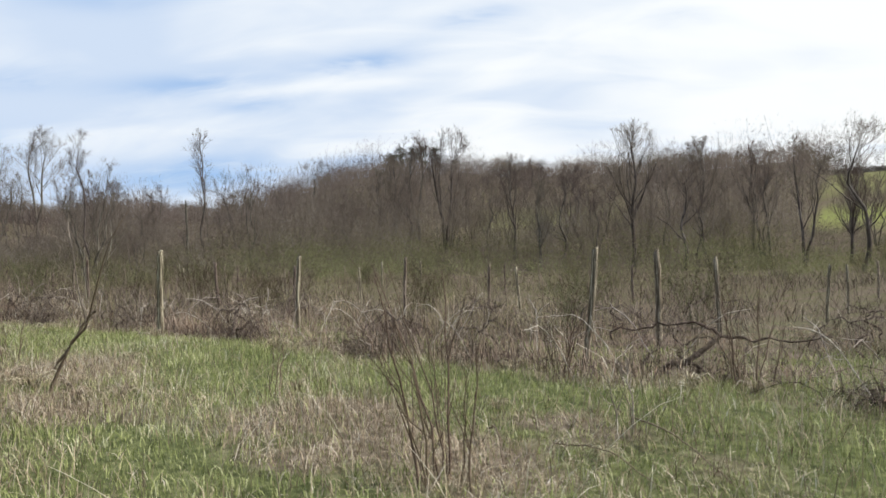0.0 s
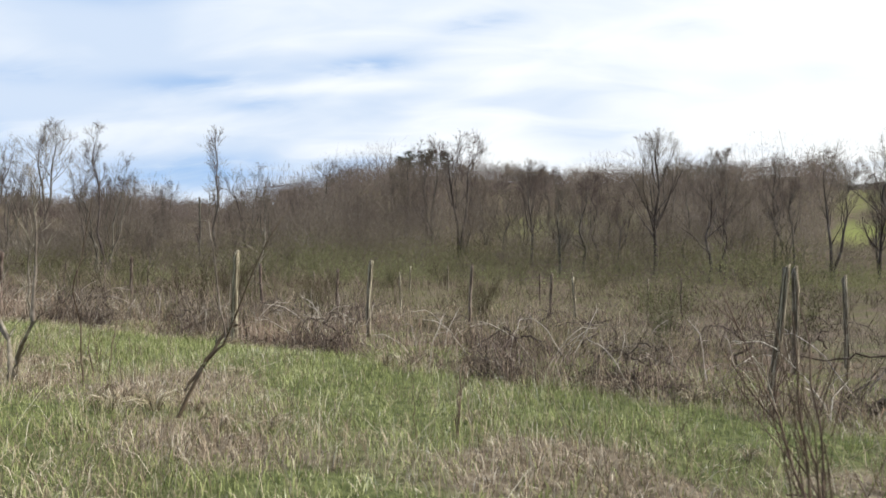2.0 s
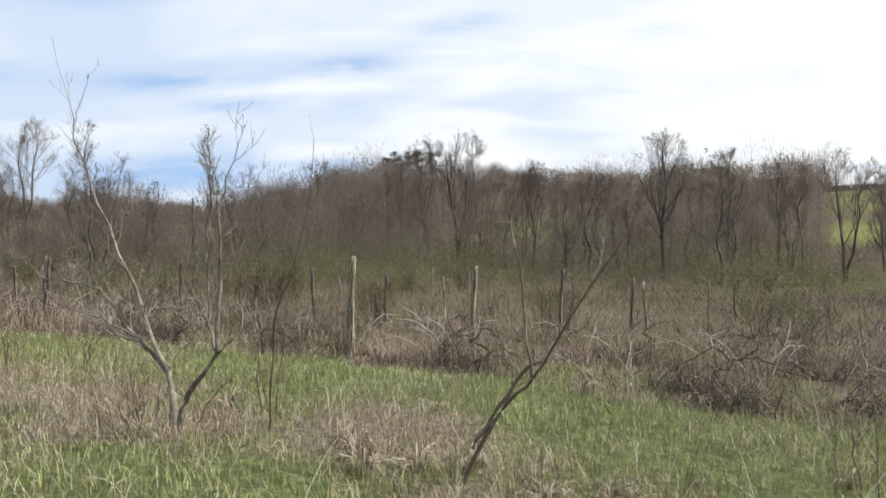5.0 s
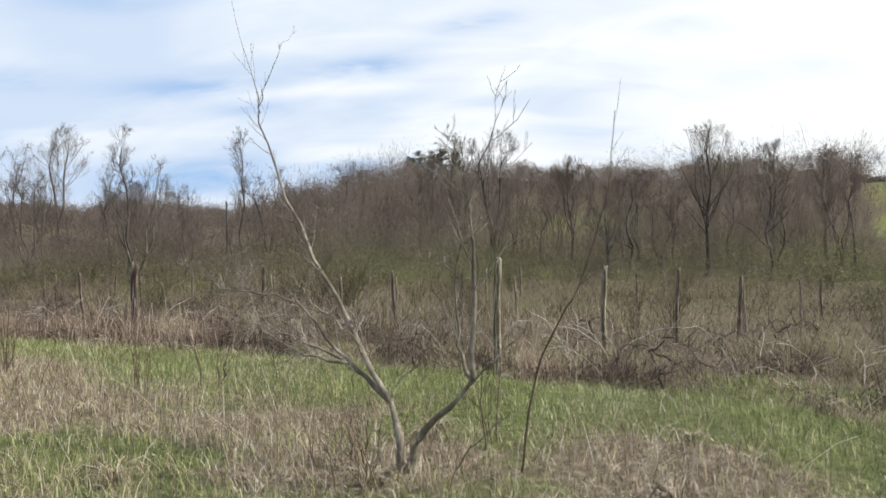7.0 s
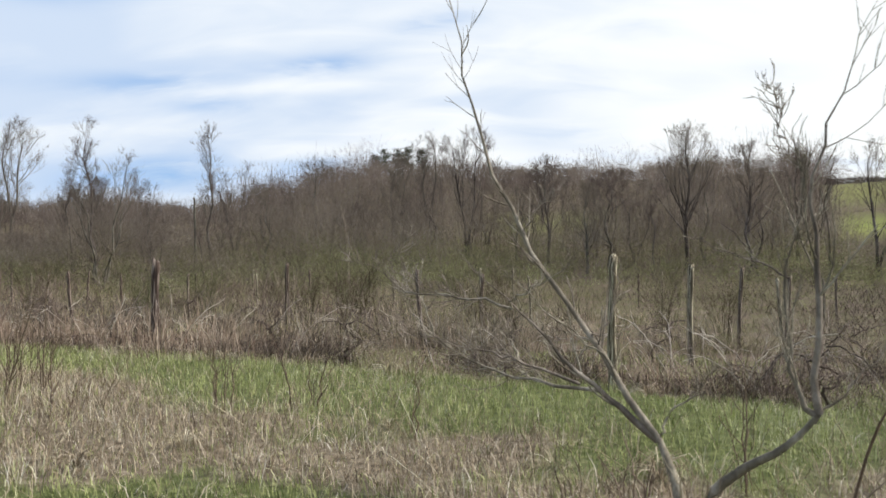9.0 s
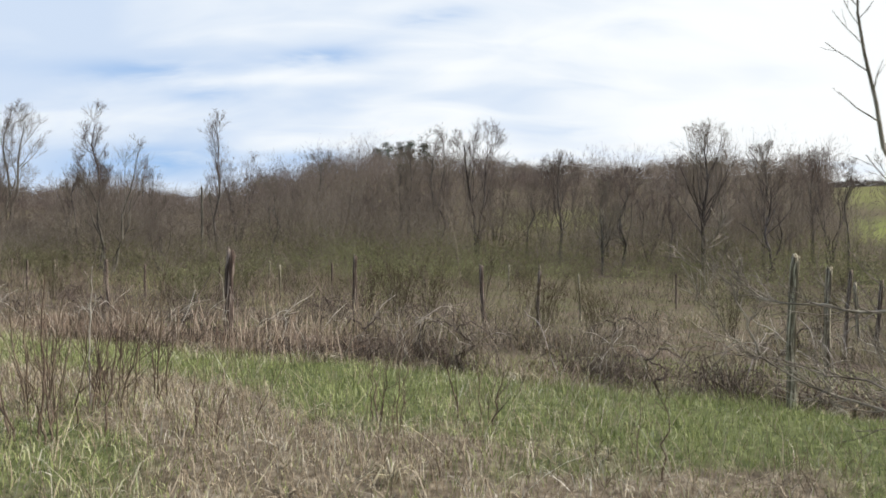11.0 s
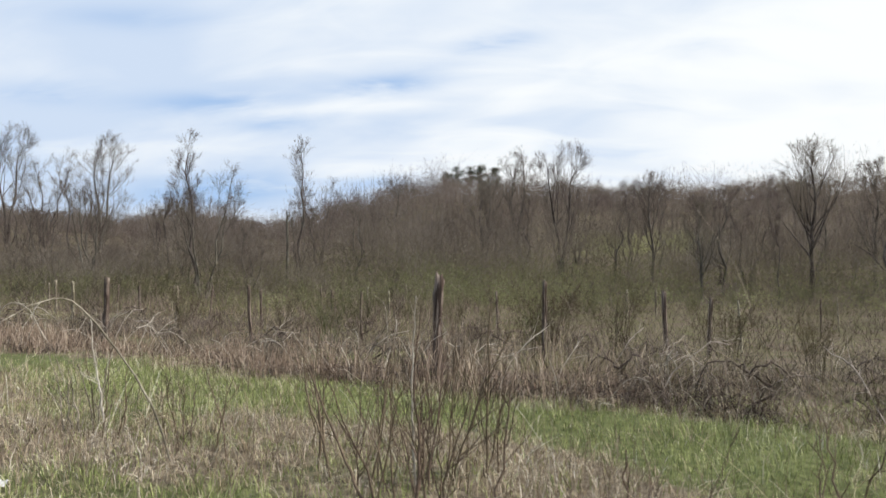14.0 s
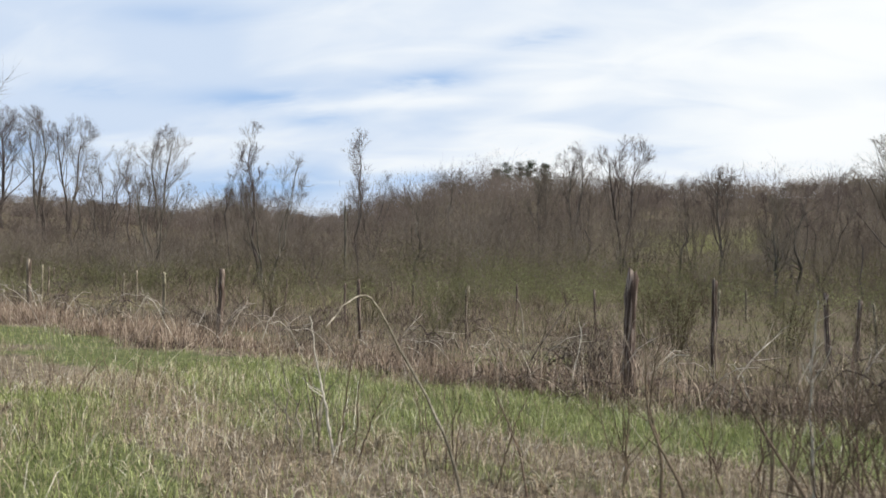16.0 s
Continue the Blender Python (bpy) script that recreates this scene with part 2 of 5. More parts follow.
def ground_z(x, y):
    """The height of the land: a level verge, a shallow dip with the vineyard, and a wooded hill behind."""
    x, y = np.asarray(x, float), np.asarray(y, float)
    z = np.interp(y, [3, 8, 9.2, 12.8, 16.7, 20.5, 30, 60], [0.05, -0.10, -0.26, -0.45, -0.70, -1.0, -1.5, -1.8])
    reach = np.hypot(x + 9, y)
    ahead = np.clip(y + 40, 0, 60) / 60
    left = np.degrees(np.arctan2(-(x + 9), np.maximum(y, 1e-3)))
    hill = np.interp(reach, [0, 76, 100, 140, 180, 230, 300, 420, 3000], [0, 0, 1.6, 6.4, 12.6, 20.6, 16.5, 10.0, 2.0])
    hill = hill * (1.15 - 0.03 * smooth(left, 3, 13) + 0.10 * smooth(left, 22, 32) - 0.55 * smooth(left, 37, 48) + 0.15 * smooth(left, 56, 68)) * ahead
    hill = np.minimum(hill, 16.4 + 10.0 * smooth(left, 2.6, 6.0))
    z = z + hill
    z = z + (lattice(x, y, 2.3, 3) - 0.5) * 0.10 * smooth(y, -2, 3) + (lattice(x, y, 17, 4) - 0.5) * 0.5 * smooth(y, 20, 45) + (lattice(x, y, 60, 5) - 0.5) * 1.2 * smooth(reach, 110, 200) * (1 - smooth(reach, 235, 300))
    return z


def dryness(x, y):
    """Where straw stands rather than green grass, from 0 to 1: a band along the verge, greener near the path and below the brush."""
    x, y = np.asarray(x, float), np.asarray(y, float)
    shifted = y + (lattice(x, y, 3.1, 7) - 0.5) * 1.9 + (lattice(x, y, 0.9, 10) - 0.5) * 1.0
    band = smooth(shifted - 0.55 * smooth(-x, 10, 14), 2.55, 3.3) * (1 - smooth(shifted, 4.8, 5.7)) * (1 - 0.8 * smooth(x, -2.6, -1.2))
    spots = smooth(lattice(x, y, 1.1, 8) * 0.6 + lattice(x, y, 0.4, 9) * 0.4, 0.34, 0.64)
    near = 1 - smooth(y, 2.3, 3.3)
    fringe = 0.5 * smooth(y, brush_edge(x) - 0.9, brush_edge(x) + 0.1) * smooth(lattice(x, y, 0.8, 6), 0.3, 0.6)
    return np.clip(band * (0.42 + 0.5 * spots) + (1 - band) * ((0.04 + 0.16 * near) + 0.26 * spots) + fringe, 0, 1)


def brush_edge(x):
    """Where the mown grass ends and the brush of the old vineyard begins."""
    line = np.interp(x, [-60, -32, -28, -24, -20.5, -19, -16.5, -13.5, -12, -11, -10.2, -9.4, -8.5, -7, -5, 0, 5], [7.6, 7.3, 7.2, 7.7, 8.1, 8.5, 8.9, 9.3, 8.6, 8.6, 9.7, 9.9, 8.4, 7.8, 7.6, 7.5, 7.6])
    return line + (lattice(x, 0 * np.asarray(x), 1.4, 11) - 0.5) * 0.9 + (lattice(x, 0 * np.asarray(x), 0.5, 12) - 0.5) * 0.5


def mesh_object(name, verts, faces, material, parent=None, shade=False):
    """One mesh object from arrays of points and of equal faces (or a list of such face arrays)."""
    data = bpy.data.meshes.new(name)
    groups = faces if isinstance(faces, list) else [faces]
    verts = np.ascontiguousarray(verts, np.float32)
    loops = np.concatenate([g.ravel() for g in groups]).astype(np.int32)
    sizes = np.concatenate([np.full(len(g), g.shape[1], np.int32) for g in groups])
    starts = np.concatenate([[0], np.cumsum(sizes)[:-1]]).astype(np.int32)
    data.vertices.add(len(verts))
    data.vertices.foreach_set("co", verts.ravel())
    data.loops.add(len(loops))
    data.loops.foreach_set("vertex_index", loops)
    data.polygons.add(len(sizes))
    data.polygons.foreach_set("loop_start", starts)
    data.polygons.foreach_set("loop_total", sizes)
    if shade:
        data.polygons.foreach_set("use_smooth", np.ones(len(sizes), bool))
    data.materials.append(material)
    data.update(calc_edges=True)
    ob = new(name, data)
    if parent:
        ob.parent = parent
    return ob


def thing(name, x, y, label, category, group="", z=None, turn=0.0, size=1.0):
    ob = new(name)
    ob.empty_display_size = 0.2
    ob.matrix_basis = pose(x, y, float(ground_z(x, y)) if z is None else z, 0, 0, turn) @ Matrix.Scale(size, 4)
    return tagged(ob, label, category, group)


def unit(v):
    return v / np.maximum(np.linalg.norm(v, axis=-1, keepdims=True), 1e-9)


def tubes(paths, radii, sides):
    """Points and faces of many tubes: paths (B, N, 3), radii (B, N). Two sides make a ribbon."""
    paths, radii = np.asarray(paths, float), np.asarray(radii, float)
    b, n, _ = paths.shape
    t = unit(np.gradient(paths, axis=1))
    ref = np.where(np.abs(t[..., 2:3]) < 0.85, np.array([0, 0, 1.0]), np.array([1.0, 0, 0]))
    u = unit(np.cross(t, ref))
    v = np.cross(t, u)
    k = np.arange(sides) * 2 * np.pi / sides
    ring = u[:, :, None] * np.cos(k)[:, None] + v[:, :, None] * np.sin(k)[:, None]
    verts = (paths[:, :, None] + radii[:, :, None, None] * ring).reshape(-1, 3)
    at = np.arange(b * n * sides).reshape(b, n, sides)
    turned = np.roll(at, -1, axis=2)
    quads = np.stack([at[:, :-1], turned[:, :-1], turned[:, 1:], at[:, 1:]], -1)
    if sides == 2:
        quads = quads[:, :, :1]
    return verts, quads.reshape(-1, 4)


def joined(pieces):
    verts, faces, base = [], [], 0
    for v, f in pieces:
        verts.append(v)
        faces.append(f + base)
        base += len(v)
    return np.concatenate(verts), np.concatenate(faces)


def grow(rng, paths, radii, count, span, ratio, angle, up, points, wander, thin=0.6, least=0.0, taper=0.25):
    """Branches from every parent path: count each, between the fractions span of its length, ratio of its length long."""
    b, n, _ = paths.shape
    t = np.sort(rng.uniform(span[0], span[1], (b, count)), axis=1)
    s = t * (n - 1)
    i = np.minimum(s.astype(int), n - 2)
    a = (s - i)[..., None]
    rows = np.arange(b)[:, None]
    start = paths[rows, i] * (1 - a) + paths[rows, i + 1] * a
    along = unit(paths[rows, i + 1] - paths[rows, i])
    thick = radii[rows, i] * (1 - a[..., 0]) + radii[rows, i + 1] * a[..., 0]
    whole = np.linalg.norm(np.diff(paths, axis=1), axis=-1).sum(1)[:, None]
    side = unit(np.cross(along, rng.normal(size=along.shape)))
    lean = np.radians(rng.uniform(angle[0], angle[1], (b, count)))[..., None]
    way = unit(along * np.cos(lean) + side * np.sin(lean))
    length = whole * rng.uniform(ratio[0], ratio[1], (b, count)) * (1.15 - 0.6 * t)
    start, way, length, thick = start.reshape(-1, 3), way.reshape(-1, 3), length.ravel(), thick.ravel()
    out = [start]
    for _ in range(points - 1):
        way = unit(way + rng.normal(size=way.shape) * wander + np.array([0, 0, up]))
        out.append(out[-1] + way * (length / (points - 1))[:, None])
    radius = np.maximum(thick * thin, least)
    return np.stack(out, 1), radius[:, None] * np.linspace(1, taper, points)


def bent(points, count, rng=None, rough=0.0):
    """A smooth path of count points through a few control points (Catmull-Rom)."""
    p = np.asarray(points, float)
    p = np.concatenate([[2 * p[0] - p[1]], p, [2 * p[-1] - p[-2]]])
    out = []
    for s in np.linspace(0, len(p) - 3 - 1e-6, count):
        i, f = int(s), s - int(s)
        a, b, c, d = p[i], p[i + 1], p[i + 2], p[i + 3]
        out.append(0.5 * (2 * b + (c - a) * f + (2 * a - 5 * b + 4 * c - d) * f * f + (3 * b - a - 3 * c + d) * f ** 3))
    out = np.array(out)
    if rough and rng is not None:
        out[1:] += rng.normal(size=out[1:].shape) * rough
    return out


# ---- ground ----
# Open spots in the brush: plan place, half lengths along and across the rows, and how bare they are.
OPENINGS = [(-9.9, 10.3, 1.2, 1.3, 0.95), (-1.0, 10.9, 3.2, 1.5, 0.8), (-15.4, 12.3, 1.6, 1.2, 0.85), (-13.9, 9.0, 0.9, 0.8, 0.7), (-8.7, 10.6, 1.0, 1.0, 0.7), (-24.6, 10.9, 1.4, 0.8, 0.5), (-4.6, 10.8, 1.5, 0.9, 0.6), (-28.0, 11.6, 2.0, 1.2, 0.5), (1.5, 8.6, 2.0, 1.0, 0.6), (-1.2, 8.2, 2.6, 1.0, 0.85), (-3.6, 7.7, 1.0, 0.8, 0.6), (-5.0, 9.3, 1.5, 1.0, 0.8)]


def brush_amount(x, y):
    """How thick the brush stands, from 0 in the openings to 1."""
    x, y = np.asarray(x, float), np.asarray(y, float)
    amount = 0.35 + 0.65 * smooth(lattice(x, y, 3.2, 36), 0.22, 0.6)
    for cx, cy, rx, ry, much in OPENINGS:
        amount = amount * (1 - much * np.exp(-((x - cx) / rx) ** 2 - ((y - cy) / ry) ** 2))
    return amount


def build_ground():
    def axis(lo, hi, fine_lo, fine_hi, step, ratio):
        line = list(np.arange(fine_lo, fine_hi, step))
        s = step
        while line[-1] < hi:
            s *= ratio
            line.append(line[-1] + s)
        s = step
        while line[0] > lo:
            s *= ratio
            line.insert(0, line[0] - s)
        return np.array(line)

    xs = axis(-2500, 2500, -44, 5, 0.45, 1.10)
    ys = axis(-1500, 2500, 1, 13, 0.35, 1.085)
    gx, gy = np.meshgrid(xs, ys, indexing="ij")
    verts = np.stack([gx, gy, ground_z(gx, gy)], -1).reshape(-1, 3)
    at = np.arange(gx.size).reshape(gx.shape)
    quads = np.stack([at[:-1, :-1], at[1:, :-1], at[1:, 1:], at[:-1, 1:]], -1).reshape(-1, 4)
    ob = mesh_object("ground", verts, quads, M_GROUND, shade=True)
    x, y = gx.ravel(), gy.ravel()
    reach = np.hypot(x + 9, y)
    left = np.degrees(np.arctan2(-(x + 9), np.maximum(y, 1e-3)))
    litter = smooth(y, brush_edge(x) - 0.2, brush_edge(x) + 0.8) * (0.5 + 0.5 * smooth(lattice(x, y, 2.7, 21), 0.25, 0.6))
    litter = litter * (0.25 + 0.75 * smooth(brush_amount(x, y), 0.15, 0.5))
    litter = np.maximum(np.maximum(litter, 0.8 * smooth(y, 20, 27)), smooth(reach, 44, 60))
    glade = smooth(reach, 122, 130) * (1 - smooth(reach, 150, 160)) * smooth(left, 15, 18) * (1 - smooth(left, 25, 28))
    meadow = smooth(reach, 150, 160) * (1 - smooth(left, 1.8, 3.2)) * (1 - smooth(reach, 190, 204)) * (y > 0)
    meadow = np.maximum(meadow, 0.75 * smooth(reach, 106, 112) * (1 - smooth(reach, 132, 142)) * (1 - smooth(left, 1.6, 2.6)) * smooth(lattice(x, y, 9, 24), 0.3, 0.55) * (y > 0))
    values = {"dry": dryness(x, y), "litter": litter, "field": np.clip(glade * 0.4 + meadow * (0.35 + 0.65 * smooth(lattice(x, y, 26, 23), 0.35, 0.6)), 0, 1)}
    for key, value in values.items():
        layer = ob.data.attributes.new(key, "FLOAT", "POINT")
        layer.data.foreach_set("value", np.asarray(value, np.float32))
    tagged(ob, "grassy verge falling to a shallow dip and a wooded hillside", "ground", kind="structure")


build_ground()


# ---- trees of the wood ----
def needles(start, end, width, rng):
    """Points and faces of many thin tapered shoots, one long triangle each."""
    way = unit(end - start)
    side = unit(np.cross(way, rng.normal(size=way.shape))) * np.asarray(width)[:, None]
    verts = np.stack([start - side, start + side, end], 1).reshape(-1, 3)
    return verts, np.arange(len(verts)).reshape(-1, 3)


def held(paths, centre, radii, reach):
    """Shorten branches about their feet until their tips keep inside an egg-shaped crown."""
    foot, whole = paths[:, :1], paths - paths[:, :1]
    lo, hi = np.full(len(paths), 0.4), np.ones(len(paths))
    for _ in range(7):
        mid = (lo + hi) / 2
        tip = foot[:, 0] + whole[:, -1] * mid[:, None]
        inside = np.linalg.norm((tip - centre) / radii, axis=-1) < reach
        lo, hi = np.where(inside, mid, lo), np.where(inside, hi, mid)
    return foot + whole * hi[:, None, None]


def tree_parts(rng, height, stems=1, fork=0.3, spread=0.0, limbs=14, limb_ratio=(0.4, 0.6), limb_angle=(18, 40), up=0.12, twigs=6, sprays=6, shoots=5, thick=0.017, centre=0.62, wide=0.30, tall=0.40, crook=0.018):
    """Trunk and limbs, and fine twigs, of a bare tree with its base at the origin."""
    p, r = [], []
    first = rng.uniform(0, 2 * np.pi)
    for k in range(stems):
        turn = first + 2 * np.pi * k / stems + rng.normal() * 0.3
        out = np.array([np.cos(turn), np.sin(turn), 0]) * (spread if stems > 1 else 0.03) * height * rng.uniform(0.7, 1.2)
        top = height * (0.80 if k == 0 else rng.uniform(0.66, 0.80))
        base = out * 0.05 if stems > 1 else np.zeros(3)
        knots = [base - [0, 0, 0.3]]
        for s in (0.15, 0.32, 0.5, 0.7, 0.86, 1.0):
            knots.append(base + out * s ** 1.1 + [rng.normal() * crook * height, rng.normal() * crook * height, top * s])
        p.append(bent(knots, 13))
        r.append((np.linspace(1.0, 0.22, 13) ** 1.15 + 0.35 * np.exp(-np.arange(13) * 1.2)) * thick * height * (0.7 if stems > 1 else 1))
    p, r = np.array(p), np.array(r)
    middle, radii = np.array([p[:, -1, 0].mean() * 0.75, p[:, -1, 1].mean() * 0.75, centre * height]), np.array([wide, wide, tall]) * height
    l1, r1 = grow(rng, p, r, limbs, (fork, 1.0), limb_ratio, limb_angle, up, 7, 0.13, 0.5)
    l1 = held(l1, middle, radii, 0.88)
    l2, r2 = grow(rng, l1, r1, twigs, (0.18, 0.98), (0.42, 0.66), (18, 44), up * 0.8, 5, 0.15, 0.45, 0.010)
    l2 = held(l2, middle, radii, 0.95)
    l3, r3 = grow(rng, l2, r2, sprays, (0.15, 1.0), (0.42, 0.75), (16, 42), up * 0.6, 3, 0.14, 0.55, 0.0062)
    l3 = held(l3, middle, radii, 1.02)
    l4, r4 = grow(rng, l3, r3, shoots, (0.1, 1.0), (0.7, 1.3), (12, 38), up * 0.5, 2, 0.12, 0.7, 0.0052)
    whole = height / max(l3[..., 2].max(), l2[..., 2].max())
    p, l1, l2, l3, l4 = p * whole, l1 * whole, l2 * whole, l3 * whole, l4 * whole
    wood = joined([tubes(p, r, 7), tubes(l1, r1, 4)])
    v3, f3 = joined([tubes(l2, r2, 3), tubes(l3, r3, 2)])
    v4, f4 = needles(l4[:, 0], l4[:, 1], r4[:, 0], rng)
    return wood, (np.concatenate([v3, v4]), [f3, f4 + len(v3)])


TREE_KINDS = {
    "vase": dict(stems=2, fork=0.30, spread=0.11, limbs=10, limb_angle=(16, 36), limb_ratio=(0.34, 0.52), wide=0.27, tall=0.42, centre=0.60, thick=0.019, crook=0.012),
    "oval": dict(stems=1, fork=0.25, limbs=22, limb_angle=(20, 40), limb_ratio=(0.40, 0.60), wide=0.25, tall=0.43, centre=0.58, crook=0.008),
    "spread": dict(stems=1, fork=0.28, limbs=12, limb_angle=(28, 58), up=0.09, limb_ratio=(0.42, 0.66), wide=0.36, tall=0.42, centre=0.60, crook=0.028),
    "slender": dict(stems=1, fork=0.42, limbs=13, limb_angle=(14, 32), limb_ratio=(0.18, 0.34), wide=0.12, tall=0.30, centre=0.72, thick=0.011, shoots=4),
    "clump": dict(stems=4, fork=0.26, spread=0.20, limbs=6, limb_angle=(16, 42), limb_ratio=(0.30, 0.50), wide=0.38, tall=0.45, centre=0.57, thick=0.013, crook=0.02),
}
TREE_LABELS = {
    "vase": "bare grey-brown tree with two upright stems, before leafing",
    "oval": "tall bare tree with a dense rounded crown of twigs",
    "spread": "bare tree with crooked spreading limbs at the wood's edge",
    "slender": "slender bare tree with short upright branches",
    "clump": "bare brown tree with several thin stems from one base",
}
TREES = {}


def wood_tree(kind, variant, x, y, height, turn=0.0, label=""):
    key = (kind, variant)
    if key not in TREES:
        rng = np.random.RandomState(sum(map(ord, kind)) * 7 + variant)
        wood, fine = tree_parts(rng, 10.0, **TREE_KINDS[kind])
        root = thing("tree", x, y, label or TREE_LABELS[kind], "tree", "bare trees of the wood", turn=turn, size=height / 10.0)
        mesh_object("trunk", *wood, M_BARK, root, True)
        mesh_object("crown", *fine, M_TWIG, root)
        TREES[key] = root
        return root
    old = TREES[key]
    made = copy_thing(old, pose(x, y, float(ground_z(x, y)), 0, 0, turn))
    made.scale = (height / 10.0,) * 3
    if label:
        tagged(made, label)
    return made


def build_wood():
    """The trees that stand out, then the rest of the wood round them."""
    named = [
        ("oval", 0, -25.6, 75.5, 16.0, 20), ("vase", 0, -55.2, 84.8, 18.0, 60), ("vase", 1, -66.8, 95.0, 18.2, 10),
        ("slender", 0, -80.0, 64.0, 18.8, 0), ("vase", 2, -142.8, 74.8, 22.5, 15), ("slender", 1, -75.5, 44.5, 16.8, 0),
        ("spread", 0, -71.0, 64.0, 10.5, 40), ("oval", 1, -21.0, 86.7, 14.0, 80), ("oval", 2, -42.0, 80.0, 13.5, 0),
        ("spread", 1, -62.4, 128.0, 13.0, 90), ("clump", 0, -49.0, 92.0, 12.0, 0), ("spread", 2, -47.0, 82.0, 10.0, 200),
        ("vase", 1, -9.0, 74.0, 13.0, 130), ("spread", 1, -4.0, 66.0, 13.0, 30), ("oval", 0, -16.5, 92.0, 13.5, 200),
        ("clump", 1, -147.0, 67.0, 18.0, 20), ("vase", 0, -150.0, 62.0, 22.0, 100), ("vase", 2, -153.0, 58.0, 23.0, 190), ("oval", 2, -158.0, 54.0, 22.0, 100),
        ("slender", 1, -84.0, 48.0, 12.0, 120), ("slender", 0, -86.0, 52.0, 11.5, 220), ("vase", 1, -132.0, 66.0, 14.0, 30),
        ("clump", 1, -60.0, 100.0, 14.0, 60), ("spread", 0, -37.0, 88.0, 12.0, 150), ("spread", 2, -63.5, 13.4, 16.5, 33), ("vase", 1, -118.0, 84.0, 12.0, 0), ("clump", 1, -104.0, 88.0, 11.0, 50), ("slender", 1, -92.0, 74.0, 11.0, 10), ("oval", 1, -110.0, 70.0, 12.0, 0), ("vase", 2, -98.0, 60.0, 11.5, 77), ("clump", 0, -106.0, 62.0, 11.0, 20),
    ]
    for kind, variant, x, y, height, turn in named:
        wood_tree(kind, variant, x, y, height * 0.98, turn)
    rng = np.random.RandomState(5)
    kinds = ["clump", "clump", "oval", "spread", "slender", "vase"]
    placed = [(x, y) for _, _, x, y, _, _ in named]
    tries = 0
    while len(placed) < 80 and tries < 6000:
        tries += 1
        left, reach = rng.uniform(-8, 78), 72 + 70 * rng.rand() ** 1.4
        x, y = -9 - reach * math.sin(radians(left)), reach * math.cos(radians(left))
        if y < 24 or min((x - a) ** 2 + (y - b) ** 2 for a, b in placed) < 16:
            continue
        if 15 < left < 28 and 120 < reach < 158 or left < 2.8 and reach > 120:
            continue
        kind = kinds[rng.randint(len(kinds))]
        height = rng.uniform(7.5, 12.5) * (0.75 if 47.5 < left < 53 else 1.0) * (1.0 + 0.15 * (reach > 110))
        wood_tree(kind, rng.randint(2), x, y, height, rng.uniform(0, 360))
        placed.append((x, y))


build_wood()


def snag(x, y, height):
    """A dead trunk with broken stubs."""
    rng = np.random.RandomState(12)
    root = thing("dead_tree", x, y, "dead broken tree trunk with short stubs in the wood", "tree")
    p = bent([(0, 0, -0.3), (0.05, 0, height * 0.4), (-0.1, 0.05, height * 0.8), (-0.02, 0, height)], 10, rng, 0.03)[None]
    r = np.linspace(0.2, 0.09, 10)[None]
    l, lr = grow(rng, p, r, 7, (0.5, 0.98), (0.05, 0.14), (40, 70), 0.1, 4, 0.1, 0.45)
    mesh_object("trunk", *joined([tubes(p, r, 7), tubes(l, lr, 4)]), M_BARK, root, True)


snag(-78.5, 60.0, 8.8)


def pine(x, y, height, seed):
    """A dark pine: a trunk, whorls of limbs and tufts of needles."""
    rng = np.random.RandomState(seed)
    root = thing("pine_tree", x, y, "dark green pine standing above the bare wood", "tree", "pines on the hill")
    p = bent([(0, 0, -0.3), (0.1, 0, height * 0.5), (0, 0.1, height)], 8)[None]
    r = np.linspace(0.022, 0.004, 8)[None] * height
    l, lr = grow(rng, p, r, 40, (0.25, 0.98), (0.18, 0.34), (65, 95), 0.08, 4, 0.08, 0.4, 0.02)
    tips = l[:, 1:].reshape(-1, 3)
    n = 26
    centre = np.repeat(tips, n, 0) + rng.normal(size=(len(tips) * n, 3)) * [0.45, 0.45, 0.25]
    way = unit(rng.normal(size=centre.shape) + [0, 0, 0.5]) * 0.45
    mesh_object("trunk", *joined([tubes(p, r, 6), tubes(l, lr, 3)]), M_BARK, root)
    mesh_object("crown", *tubes(np.stack([centre, centre + way], 1), np.full((len(centre), 2), 0.05) * [1, 0.4], 2), M_NEEDLE, root)


for _i, (_x, _y, _h) in enumerate([(-132, 190, 8.8), (-137, 192, 8.2), (-142, 192, 8.6), (-127, 190, 8.0), (-147, 194, 7.8)]):
    pine(_x, _y, _h, 40 + _i)


def skyline(left):
    """How tall the wood stands along its bearing: lower in a dip and towards its open end."""
    return 1 - 0.28 * smooth(left, 45, 48) * (1 - smooth(left, 52, 54)) - 0.42 * smooth(left, 56, 60) - 0.5 * (1 - smooth(left, 0.0, 2.2))


